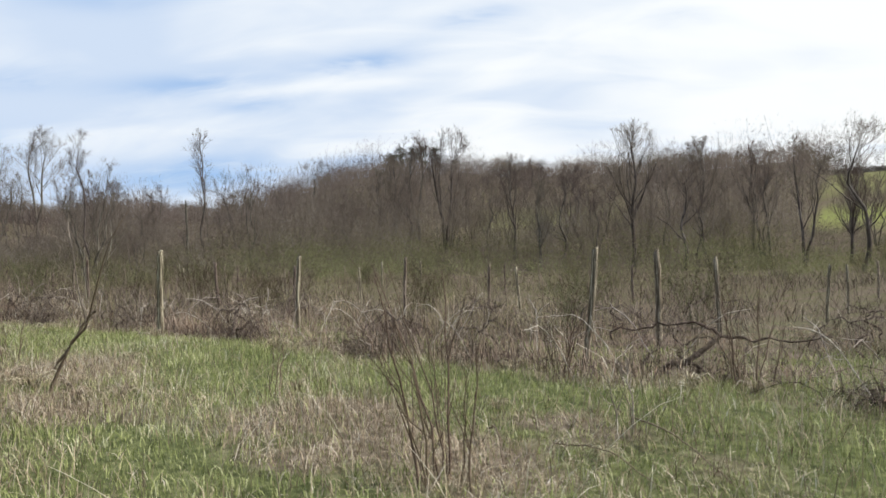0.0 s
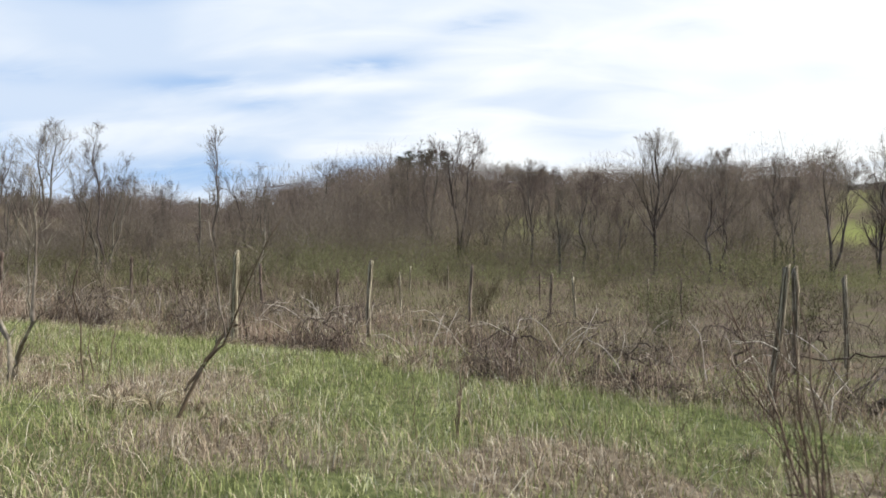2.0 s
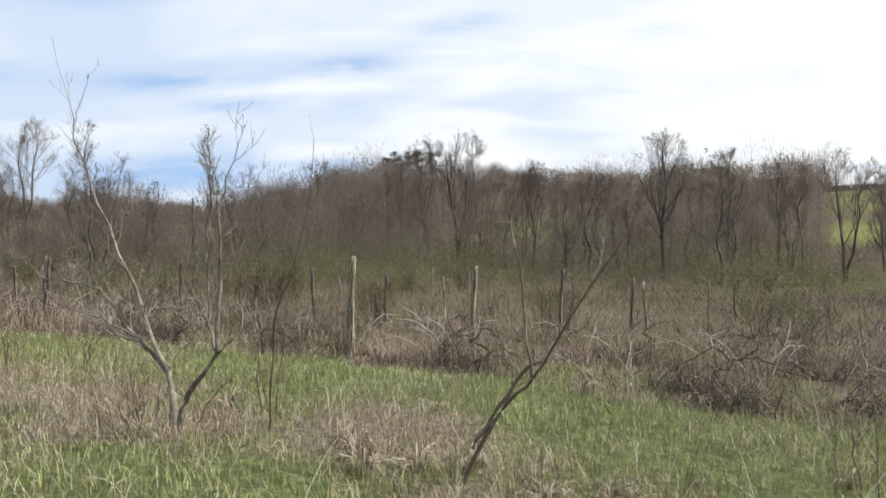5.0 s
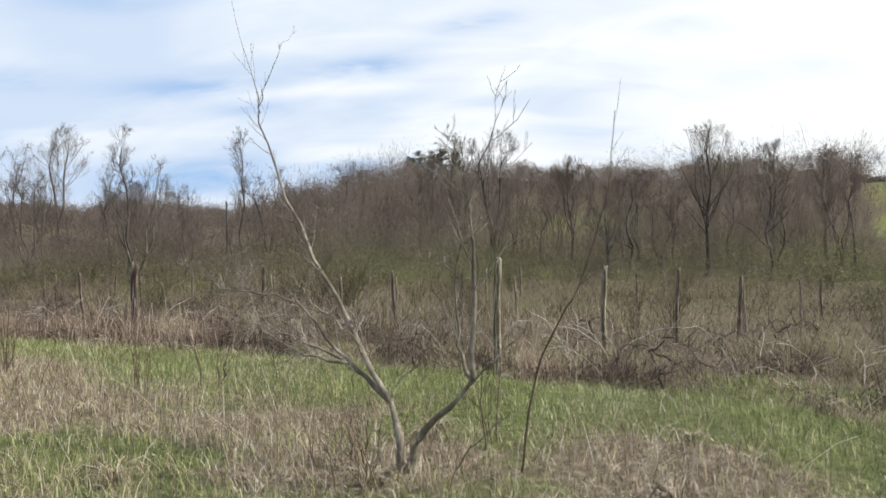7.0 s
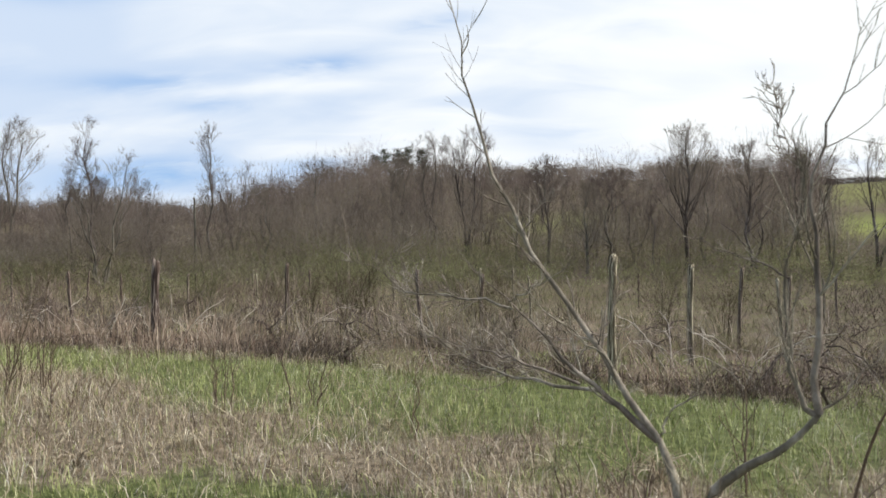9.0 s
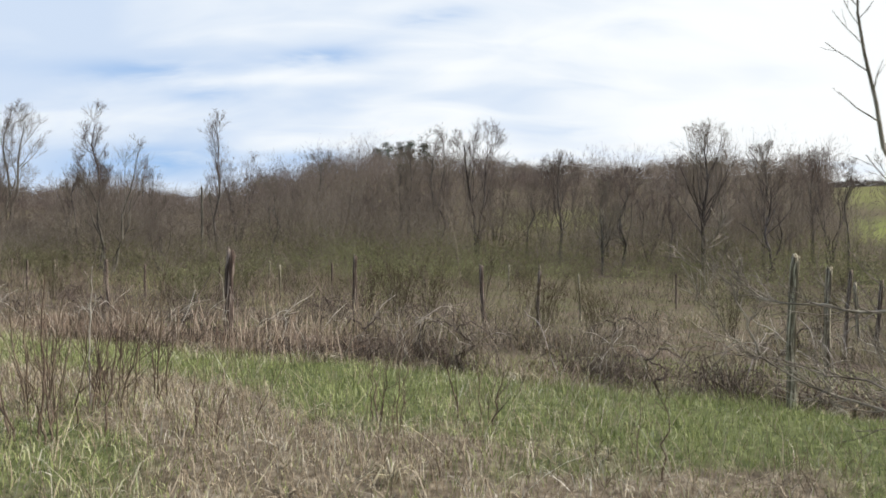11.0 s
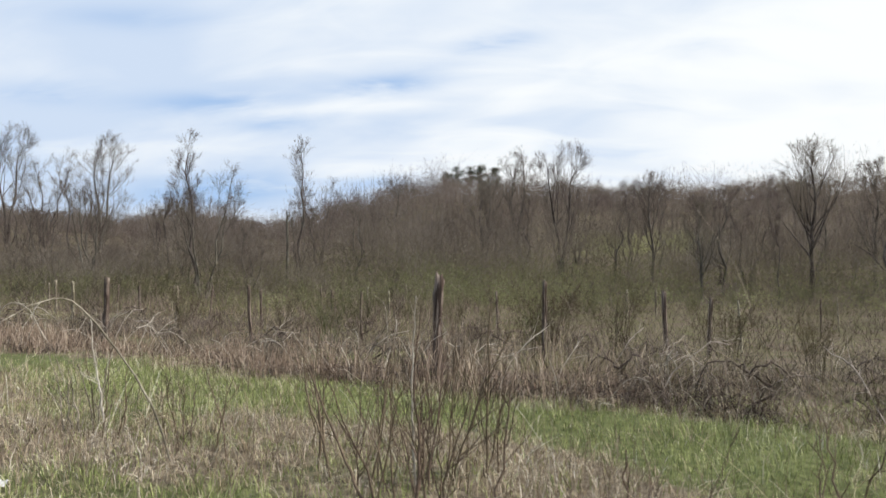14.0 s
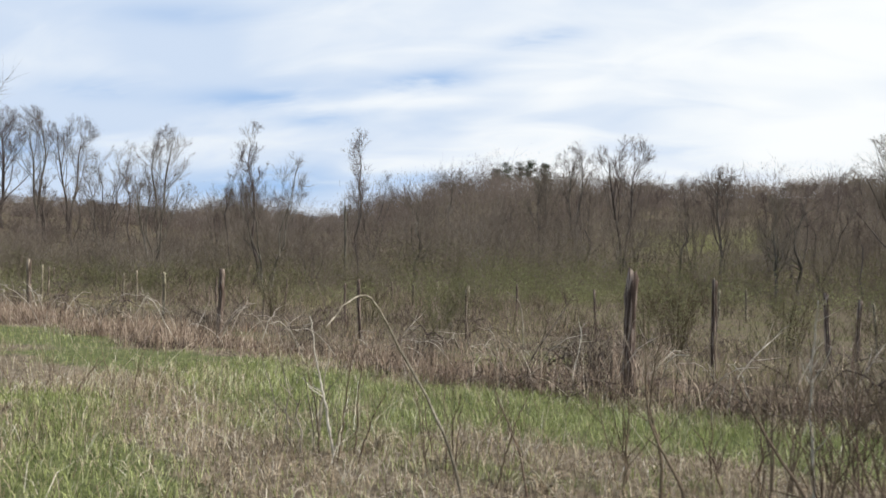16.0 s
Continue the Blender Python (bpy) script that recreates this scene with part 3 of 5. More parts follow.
def haze(name, rng, count, span, reach, canopy, length, width, material, label, low=0.0, clear=True, bottom=0.85, patch=None):
    """Fine bare twigs of a wood too far off to tell apart: short shoots from the ground up to the canopy."""
    left = rng.uniform(*span, count)
    far = np.sqrt(rng.uniform(reach[0] ** 2, reach[1] ** 2, count))
    x, y = -9 - far * np.sin(np.radians(left)), far * np.cos(np.radians(left))
    keep = y > 14
    if clear:
        glade = (left > 15.5) & (left < 27.5) & (far > 118) & (far < 158)
        meadow = (left < 2.6) & (far > 104)
        keep &= ~(glade | meadow) | (rng.rand(count) < 0.05)
        keep &= (left > 2.2) | (far < 66) | (rng.rand(count) < 0.3)
    if patch:
        keep &= rng.rand(count) < smooth(lattice(x, y, patch[0], patch[1]), 0.36, 0.6)
    left, far, x, y = left[keep], far[keep], x[keep], y[keep]
    n = len(x)
    top = canopy * (0.42 + 0.72 * lattice(x, y, 5.5, 91) + 0.5 * (lattice(x, y, 2.2, 92) - 0.5)) * skyline(left)
    z = ground_z(x, y) + top * (low + (1 - low) * rng.rand(n) ** bottom)
    way = unit(rng.normal(size=(n, 3)) * [0.8, 0.8, 0.6] + [0, 0, 0.3]) * rng.uniform(0.5, 1.3, n)[:, None] * length
    start = np.stack([x, y, z], 1)
    start[:, 2] -= way[:, 2] * 0.6 + 0.9 * smooth(far, 110, 180)
    return tagged(mesh_object(name, *needles(start, start + way, rng.uniform(0.6, 1.3, n) * width, rng), material), label, "woodland", kind="stuff")


def grove(name, rng, count, span, reach, tall, limbs, twigs, length, width, label, material=None, wide=0.24, middle=0.60, deep=0.20, stem=0.0055, patch=None):
    """Many bare trees in one mesh, for a wood seen from afar: a stem, some limbs and a loose ball of fine twigs each."""
    left = rng.uniform(*span, count)
    far = np.sqrt(rng.uniform(reach[0] ** 2, reach[1] ** 2, count))
    x, y = -9 - far * np.sin(np.radians(left)), far * np.cos(np.radians(left))
    glade = (left > 15.5) & (left < 27.5) & (far > 120) & (far < 158)
    meadow = (left < 2.6) & (far > 104)
    keep = (y > 16) & ~glade & ~meadow & ((left > 2.2) | (far < 66) | (rng.rand(count) < np.where(left < -0.5, 0.65, 0.35)))
    if patch:
        keep &= rng.rand(count) < smooth(lattice(x, y, patch[0], patch[1]), 0.40, 0.58)
    left, x, y = left[keep], x[keep], y[keep]
    n = len(x)
    h = rng.uniform(*tall, n) * skyline(left) * (0.7 + 0.6 * lattice(x, y, 14, 95))
    base = np.stack([x, y, ground_z(x, y) - 0.6], 1)
    lean = rng.normal(size=(n, 2)) * 0.10 * h[:, None]
    path = [base]
    for s in (0.35, 0.7, 1.0):
        path.append(base + np.stack([lean[:, 0] * s + rng.normal(size=n) * 0.15, lean[:, 1] * s + rng.normal(size=n) * 0.15, h * s * 0.86], 1))
    p = np.stack(path, 1)
    r = (stem * h)[:, None] * np.linspace(1, 0.25, 4)
    size = h[:, None, None] * np.array([wide, wide, deep]) * rng.uniform(0.75, 1.25, (n, 1, 3))
    off = rng.normal(size=(n, twigs, 3)).clip(-1.9, 1.9) * 0.62 * size
    crown = base + np.stack([lean[:, 0] * 0.6, lean[:, 1] * 0.6, h * middle], 1)
    start = (crown[:, None] + off).reshape(-1, 3)
    start[:, 2] = np.maximum(start[:, 2], np.repeat(base[:, 2] + 0.35, twigs))
    # Twigs fan up and out from the crown's foot.
    fan = unit(off.reshape(-1, 3) + np.repeat(size[:, 0] * [0, 0, 1.1], twigs, 0))
    way = unit(fan + rng.normal(size=start.shape) * 0.35) * (length * rng.uniform(0.5, 1.4, len(start)))[:, None]
    verts, faces = needles(start - way * 0.5, start + way * 0.5, width * rng.uniform(0.6, 1.3, len(start)), rng)
    if limbs:
        l, lr = grow(rng, p, r, limbs, (0.22, 0.95), (0.25, 0.50), (22, 50), 0.14, 4, 0.18, 0.5, width * 0.8, 0.5)
        more, quads = joined([tubes(p, r, 3), tubes(l, lr, 2)])
        verts, faces = np.concatenate([verts, more]), [faces, quads + len(verts)]
    tagged(mesh_object(name, verts, faces, material or M_TWIG), label, "woodland", kind="stuff")


def build_far_wood():
    rng = np.random.RandomState(9)
    grove("thicket", rng, 360, (-10, 80), (74, 102), (5.5, 10.5), 2, 300, 0.85, 0.013, "dense brown wood of bare young trees at the hill's foot", wide=0.30, middle=0.54, deep=0.25, stem=0.0045)
    grove("thicket", rng, 330, (-10, 80), (92, 124), (7.5, 12.5), 2, 280, 1.0, 0.017, "dense brown wood of bare young trees below the hill", wide=0.29, middle=0.55, deep=0.24, stem=0.0045)
    # From here outwards the wood takes the twig colour lightened for distance haze.
    grove("far_wood", rng, 340, (-10, 82), (120, 190), (9.5, 15.0), 2, 230, 1.25, 0.026, "bare brown woodland covering the hillside", M_HAZED_HILL, wide=0.29, middle=0.55, deep=0.24, stem=0.004)
    grove("far_wood", rng, 400, (-12, 84), (185, 246), (5.8, 8.2), 2, 420, 0.9, 0.045, "bare brown woodland on the top of the hill", M_HAZED_HILL, wide=0.42, middle=0.52, deep=0.30, stem=0.003)
    haze("thicket", rng, 40000, (-10, 80), (70, 112), 5.0, 0.65, 0.018, M_OLIVE, "fine bare brush between the saplings")
    haze("far_wood", rng, 24000, (-10, 82), (112, 190), 6.5, 0.9, 0.042, M_HAZED_HILL, "fine bare brush on the hillside")
    haze("far_wood", rng, 90000, (-12, 84), (186, 240), 5.6, 1.2, 0.07, M_HAZED_HILL, "fine bare brush along the top of the hill", bottom=1.0)
    haze("undergrowth", rng, 44000, (-10, 80), (60, 94), 3.8, 0.45, 0.022, M_OLIVE, "olive brush below the bare trees", patch=(9, 96))
    grove("undergrowth", rng, 700, (-10, 80), (57, 90), (2.2, 6.6), 0, 200, 0.36, 0.019, "olive-brown bushes below the bare trees", M_OLIVE, wide=0.6, middle=0.42, deep=0.32, patch=(11, 97))
    grove("undergrowth", rng, 420, (-10, 80), (58, 92), (2.0, 6.0), 0, 180, 0.34, 0.019, "grey-brown bushes below the bare trees", M_TWIG, wide=0.6, middle=0.42, deep=0.32, patch=(8, 98))
    grove("undergrowth", rng, 760, (-10, 80), (53, 84), (1.8, 5.4), 0, 120, 0.17, 0.028, "bushes in small young leaf below the trees", M_BUD, wide=0.65, middle=0.40, deep=0.30, patch=(10, 99))
    grove("low_bushes", rng, 330, (-8, 76), (20, 58), (0.6, 1.7), 0, 150, 0.11, 0.015, "low yellow-green bushes in the rough field", M_BUD, wide=0.8, middle=0.40, deep=0.28, patch=(7, 94))
    grove("low_bushes", rng, 460, (-8, 76), (18, 58), (0.8, 2.0), 0, 150, 0.20, 0.010, "low brown thorn bushes in the rough field", M_BRAMBLE, wide=0.9, middle=0.40, deep=0.28, patch=(7, 93))
    hedge_rng = np.random.RandomState(61)
    n = 9000
    left, far = hedge_rng.uniform(-9, 3.4, n), hedge_rng.uniform(201, 205, n)
    x, y = -9 - far * np.sin(np.radians(left)), far * np.cos(np.radians(left))
    top = 0.9 + 1.3 * lattice(x, y, 5.0, 62)
    start = np.stack([x, y, ground_z(x, y) + top * hedge_rng.rand(n) - 0.3], 1)
    way = unit(hedge_rng.normal(size=(n, 3)) + [0, 0, 0.6]) * hedge_rng.uniform(0.4, 1.0, (n, 1))
    tagged(mesh_object("hedge", *needles(start, start + way, hedge_rng.uniform(0.05, 0.10, n), hedge_rng), M_BARK), "low dark hedge along the top of the green field", "hedge", kind="stuff")


build_far_wood()


# ---- shrubs of the dip ----
SHRUBS = []


def shrub_mesh(seed, leafy):
    rng = np.random.RandomState(seed)
    n = 16
    a = rng.uniform(0, 2 * np.pi, n)
    out = np.stack([np.cos(a), np.sin(a), np.zeros(n)], 1)
    base = out * rng.uniform(0.05, 0.35, (n, 1))
    tall = rng.uniform(1.2, 2.3, (n, 1))
    spread = rng.uniform(0.3, 1.1, (n, 1))
    p = np.stack([base - [0, 0, 0.2], base + out * spread * 0.25 + [0, 0, 1] * tall * 0.45, base + out * spread * 0.6 + [0, 0, 1] * tall * 0.8, base + out * spread + [0, 0, 1] * tall], 1)
    r = np.linspace(0.011, 0.005, 4)[None] * np.ones((n, 1))
    l, lr = grow(rng, p, r, 8, (0.2, 1.0), (0.2, 0.4), (20, 55), 0.1, 3, 0.2, 0.6, 0.006)
    s, sr = grow(rng, l, lr, 4, (0.2, 1.0), (0.4, 0.8), (20, 50), 0.1, 2, 0.2, 0.7, 0.006, 0.6)
    stems = joined([tubes(p, r, 3), tubes(l, lr, 2), tubes(s, sr, 2)])
    m = leafy
    pick = s[rng.randint(0, len(s), m)]
    at = pick[:, 0] + (pick[:, 1] - pick[:, 0]) * rng.uniform(0.2, 1, (m, 1)) + rng.normal(size=(m, 3)) * 0.05
    way = unit(rng.normal(size=(m, 3)) + [0, 0, 0.3]) * rng.uniform(0.04, 0.09, (m, 1))
    leaves = tubes(np.stack([at, at + way * 0.5, at + way], 1), np.ones((m, 1)) * [0.004, 0.026, 0.003], 2)
    return stems, leaves


def shrub(variant, x, y, size, turn):
    for root_variant, root in SHRUBS:
        if root_variant == variant:
            made = copy_thing(root, pose(x, y, float(ground_z(x, y)), 0, 0, turn))
            made.scale = (size,) * 3
            return
    stems, leaves = shrub_mesh(70 + variant, (420, 640, 240, 80)[variant])
    words = ("olive shrub just coming into leaf in the rough field", "bushy yellow-green shrub in young leaf", "brown thicket shrub with few small leaves", "bare brown shrub of thin upright stems")[variant]
    root = thing("shrub", x, y, words, "shrub", "shrubs in the rough field", turn=turn, size=size)
    mesh_object("crown", *stems, M_OLIVE if variant < 3 else M_BRAMBLE, root)
    mesh_object("foliage", *leaves, M_BUD, root)
    SHRUBS.append((variant, root))


def build_shrubs():
    rng = np.random.RandomState(17)
    count = 0
    while count < 72:
        left, reach = rng.uniform(-6, 78), 30 + 50 * rng.rand() ** 0.8
        x, y = -9 - reach * math.sin(radians(left)), reach * math.cos(radians(left))
        if y < 21:
            continue
        size = rng.uniform(0.38, 0.75) * (1.0 + 1.1 * float(smooth(reach, 48, 85)))
        shrub(int(rng.choice(4, p=[0.38, 0.24, 0.2, 0.18])), x, y, size, rng.uniform(0, 360))
        count += 1
    for x, y, size in ((-20.9, 14.6, 0.75), (-24.6, 19.2, 0.9), (-26.4, 21.6, 0.95), (-19.6, 18.6, 0.7), (-12.9, 18.2, 0.65), (-6.8, 15.6, 0.6), (-15.4, 22.6, 0.75), (-33.0, 20.5, 0.85), (-29.5, 15.2, 0.7), (-23.2, 15.4, 0.65), (-8.3, 20.5, 0.75), (-4.5, 17.5, 0.7), (-17.3, 16.0, 0.6), (-36.5, 15.5, 0.7)):
        shrub(1, x, y, size, rng.uniform(0, 360))


build_shrubs()


# ---- vineyard posts ----
def post_mesh(seed):
    """A split, weathered post one unit tall: ridged sides, a bowed line, knots and a ragged top."""
    rng = np.random.RandomState(seed)
    n, sides = 15, 14
    up = np.linspace(-0.35, 1.0, n)
    bow = rng.normal(size=2) * 0.02
    p = np.stack([bow[0] * np.sin(up * 2.4) + rng.normal(size=n) * 0.003, bow[1] * np.sin(up * 2.4) + rng.normal(size=n) * 0.003, up], 1)
    r = np.linspace(0.056, 0.046, n) * (1 + rng.normal(size=n) * 0.04)
    v, f = tubes(p[None], r[None], sides)
    v = v.reshape(n, sides, 3)
    ridge = 1 + rng.normal(size=sides) * 0.09
    ridge[rng.randint(sides)] -= 0.30
    ridge[rng.randint(sides)] -= 0.22
    off = v[:, :, :2] - p[:, None, :2]
    flake = 1 + rng.normal(size=(n, sides)) * 0.05
    flake[rng.randint(3, n - 2), rng.randint(sides)] += 0.35
    v[:, :, :2] = p[:, None, :2] + off * (ridge[None] * flake)[:, :, None]
    slant = rng.uniform(-0.5, 0.5, 2)
    v[-1, :, 2] += rng.uniform(-0.035, 0.012, sides) + v[-1, :, 0] * slant[0] + v[-1, :, 1] * slant[1]
    v = v.reshape(-1, 3)
    ring = np.arange(len(v) - sides, len(v))
    top = np.concatenate([v, v[-sides:].mean(0, keepdims=True) - [[0, 0, 0.012]]])
    cap = np.stack([ring, np.roll(ring, -1), np.full(sides, len(v))], 1)
    return top, [f, cap]


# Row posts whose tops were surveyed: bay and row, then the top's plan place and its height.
SURVEYED = {
    (0, 0): (-3.43, 8.6, 1.55), (0, 1): (-3.87, 12.55, 1.64), (0, 2): (-3.35, 14.57, 1.58),
    (1, 0): (-12.74, 9.10, 1.69), (1, 1): (-12.54, 12.81, 1.72), (1, 2): (-12.28, 16.77, 1.8), (1, 3): (-11.68, 20.46, 1.68), (1, 4): (-12.25, 23.4, 1.6),
    (2, 0): (-21.50, 9.19, 1.67), (2, 1): (-21.58, 12.82, 1.69), (2, 2): (-20.57, 16.90, 1.72), (2, 3): (-20.47, 20.66, 1.66),
    (3, 0): (-30.82, 9.39, 1.55), (3, 1): (-30.41, 13.14, 1.50), (3, 2): (-30.0, 17.2, 1.52), (4, 1): (-39.6, 13.4, 1.5), (4, 2): (-39.0, 17.06, 1.5),
}


def build_posts():
    rng = np.random.RandomState(23)
    roots = []
    for seed in range(5):
        roots.append(post_mesh(100 + seed))
    first = {}
    for k in range(-1, 9):
        for j in range(9):
            x, y = -3.5 - 9.1 * k + 0.27 * j, 8.87 + 0.13 * k + (3.84 + 0.03 * k) * j
            draw, lean_x, lean_y, tall, turn, v = rng.rand(), rng.normal() * 2.0, rng.normal() * 2.2, rng.normal(), rng.uniform(0, 360), rng.randint(5)
            known = SURVEYED.get((k, j))
            if not known and (j > 4 and draw < 0.35 or (k, j) in ((-1, 0), (0, 3), (3, 3))):
                continue
            wide = {(0, 0): 0.8, (0, 1): 0.95, (0, 2): 0.9, (1, 0): 1.1, (2, 0): 1.4, (3, 0): 1.3}.get((k, j), 0.85 + 0.25 * ((draw * 7.3) % 1.0))
            height = (1.62 if j < 4 else 1.7) + 0.05 * tall
            if (k, j) == (0, 0):
                lean_x, lean_y = 0.0, 6.0
            if known:
                height = known[2] + 0.02
                x, y = known[0] - height * math.sin(radians(lean_y)), known[1] + height * math.sin(radians(lean_x))
            if v not in first:
                root = thing("vineyard_post", x, y, "weathered grey wooden vineyard post in dead brambles", "post", "vineyard posts")
                mesh_object("shaft", *roots[v], M_POST, root, True)
                first[v] = root
            else:
                root = copy_thing(first[v], Matrix())
            root.matrix_basis = pose(x, y, float(ground_z(x, y)), lean_x, lean_y, 0) @ pose(0, 0, 0, 0, 0, turn) @ Matrix.Diagonal((wide, wide, height, 1))


build_posts()


# ---- vines ----
VINES = []


def vine_parts(seed):
    """A neglected vine: a gnarled trunk, two drooping arms and a thatch of hanging canes."""
    rng = np.random.RandomState(seed)
    lean = rng.uniform(-0.3, 0.3)
    top = rng.uniform(0.42, 0.68)
    trunk = bent([(0, 0, -0.15), (0.10 + lean * 0.3, 0.05, top * 0.35), (-0.12 + lean * 0.6, -0.06, top * 0.7), (lean, 0.0, top)], 14, rng, 0.018)[None]
    arms = []
    for side in (-1, 1):
        reach = rng.uniform(0.45, 0.95)
        arms.append(bent([trunk[0, -1], trunk[0, -1] + [side * reach * 0.3, rng.normal() * 0.1, rng.uniform(0.0, 0.16)], trunk[0, -1] + [side * reach * 0.7, rng.normal() * 0.15, rng.uniform(-0.15, 0.08)], trunk[0, -1] + [side * reach, rng.normal() * 0.2, rng.uniform(-0.4, -0.1)]], 12, rng, 0.018))
    arms = np.array(arms)
    tr = np.linspace(0.019, 0.010, 14)[None] * (1 + 0.2 * np.sin(np.arange(14) * 1.9))
    ar = np.linspace(0.011, 0.004, 12)[None] * (1 + 0.18 * np.sin(np.arange(12) * 2.3)) * np.ones((2, 1))
    c1, r1 = grow(rng, arms, ar, 70, (0.0, 1.0), (0.5, 1.35), (30, 110), -0.22, 5, 0.13, 0.22, 0.003, 0.6)
    c2, r2 = grow(rng, trunk, tr, 14, (0.4, 1.0), (0.6, 1.2), (25, 80), -0.07, 6, 0.14, 0.15, 0.003, 0.5)
    c3, r3 = grow(rng, c1, r1, 4, (0.2, 0.9), (0.4, 0.8), (25, 60), -0.14, 4, 0.14, 0.8, 0.0026, 0.6)
    return tubes(trunk, tr, 8), [tubes(arms[k:k + 1], ar[k:k + 1], 7) for k in (0, 1)], joined([tubes(c1, r1, 2), tubes(c2, r2, 3), tubes(c3, r3, 2)])


def build_vines():
    rng = np.random.RandomState(31)
    spots = [(x, 0) for x in (0.6, -2.3, -4.9, -7.3, -10.1, -13.7, -17.0, -19.2, -22.6, -25.4, -28.3, -31.6, -34.5, -38.0, -41.5)]
    spots += [(float(x), j) for j in (1, 2) for x in np.arange(2.0, -40, -3.1)]
    for x, j in spots:
        gx, y = x + rng.normal() * 0.2, 9.0 + 3.84 * j + 0.014 * (-3.5 - x) + rng.normal() * 0.15
        v, turn, size = rng.randint(7), rng.choice([0, 180]) + rng.normal() * 14, rng.uniform(0.85, 1.2)
        if j and rng.rand() < 0.2:
            continue
        old = next((o for w, o in VINES if w == v), None)
        if old:
            made = copy_thing(old, pose(gx, y, float(ground_z(gx, y)), 0, 0, turn))
            made.scale = (size,) * 3
            continue
        trunk, arms, canes = vine_parts(200 + v)
        root = thing("grape_vine", gx, y, "old gnarled grape vine under a thatch of dead canes", "vine", "abandoned vines", turn=turn, size=size)
        mesh_object("trunk", *trunk, M_VINE, root, True)
        for arm in arms:
            mesh_object("arm", *arm, M_THATCH, root, True)
        mesh_object("thatch", *canes, M_BRAMBLE, root)
        VINES.append((v, root))


build_vines()


# ---- brambles, grass and weeds ----
def canes_field(name, rng, count, x_span, y_of, tall, material, label, sides=3, points=5, radius=0.004, droop=0.5, patch=None):
    x = rng.uniform(*x_span, count)
    y = y_of(x, rng)
    base = np.stack([x, y, ground_z(x, y) - 0.03], 1)
    amount = brush_amount(x, y)
    if patch:
        amount = amount * smooth(lattice(x, y, patch[0], patch[1]), 0.3, 0.6)
    mound = lattice(x, y, 1.9, 33) * 0.6 + lattice(x, y, 0.7, 34) * 0.4
    keep = rng.rand(count) < (smooth(mound, 0.2, 0.58) * 0.88 + 0.12) * amount
    x, y, base, mound, amount = x[keep], y[keep], base[keep], mound[keep], amount[keep]
    count = len(x)
    h = rng.uniform(*tall, count) * (0.16 + 1.6 * mound ** 1.5) * (0.55 + 0.5 * amount) * (1 - 0.52 * smooth(-x, 22, 26) * (1 - smooth(y, 20, 24)))
    a = rng.uniform(0, 2 * np.pi, count)
    out = np.stack([np.cos(a), np.sin(a), 0 * a], 1)
    reach = h * rng.uniform(0.05, droop * 2, count)
    path = []
    for s in np.linspace(0, 1, points):
        rise = (s * (1.0 - 0.55 * (reach / h) * s * s))
        path.append(base + out * (reach * s ** 1.6)[:, None] + np.array([0, 0, 1]) * (h * rise)[:, None] + rng.normal(size=base.shape) * (0.03 * s))
    r = radius * rng.uniform(0.7, 1.5, count)[:, None] * np.linspace(1, 0.5, points)
    return tagged(mesh_object(name, *tubes(np.stack(path, 1), r, sides), material), label, "brush", kind="stuff")


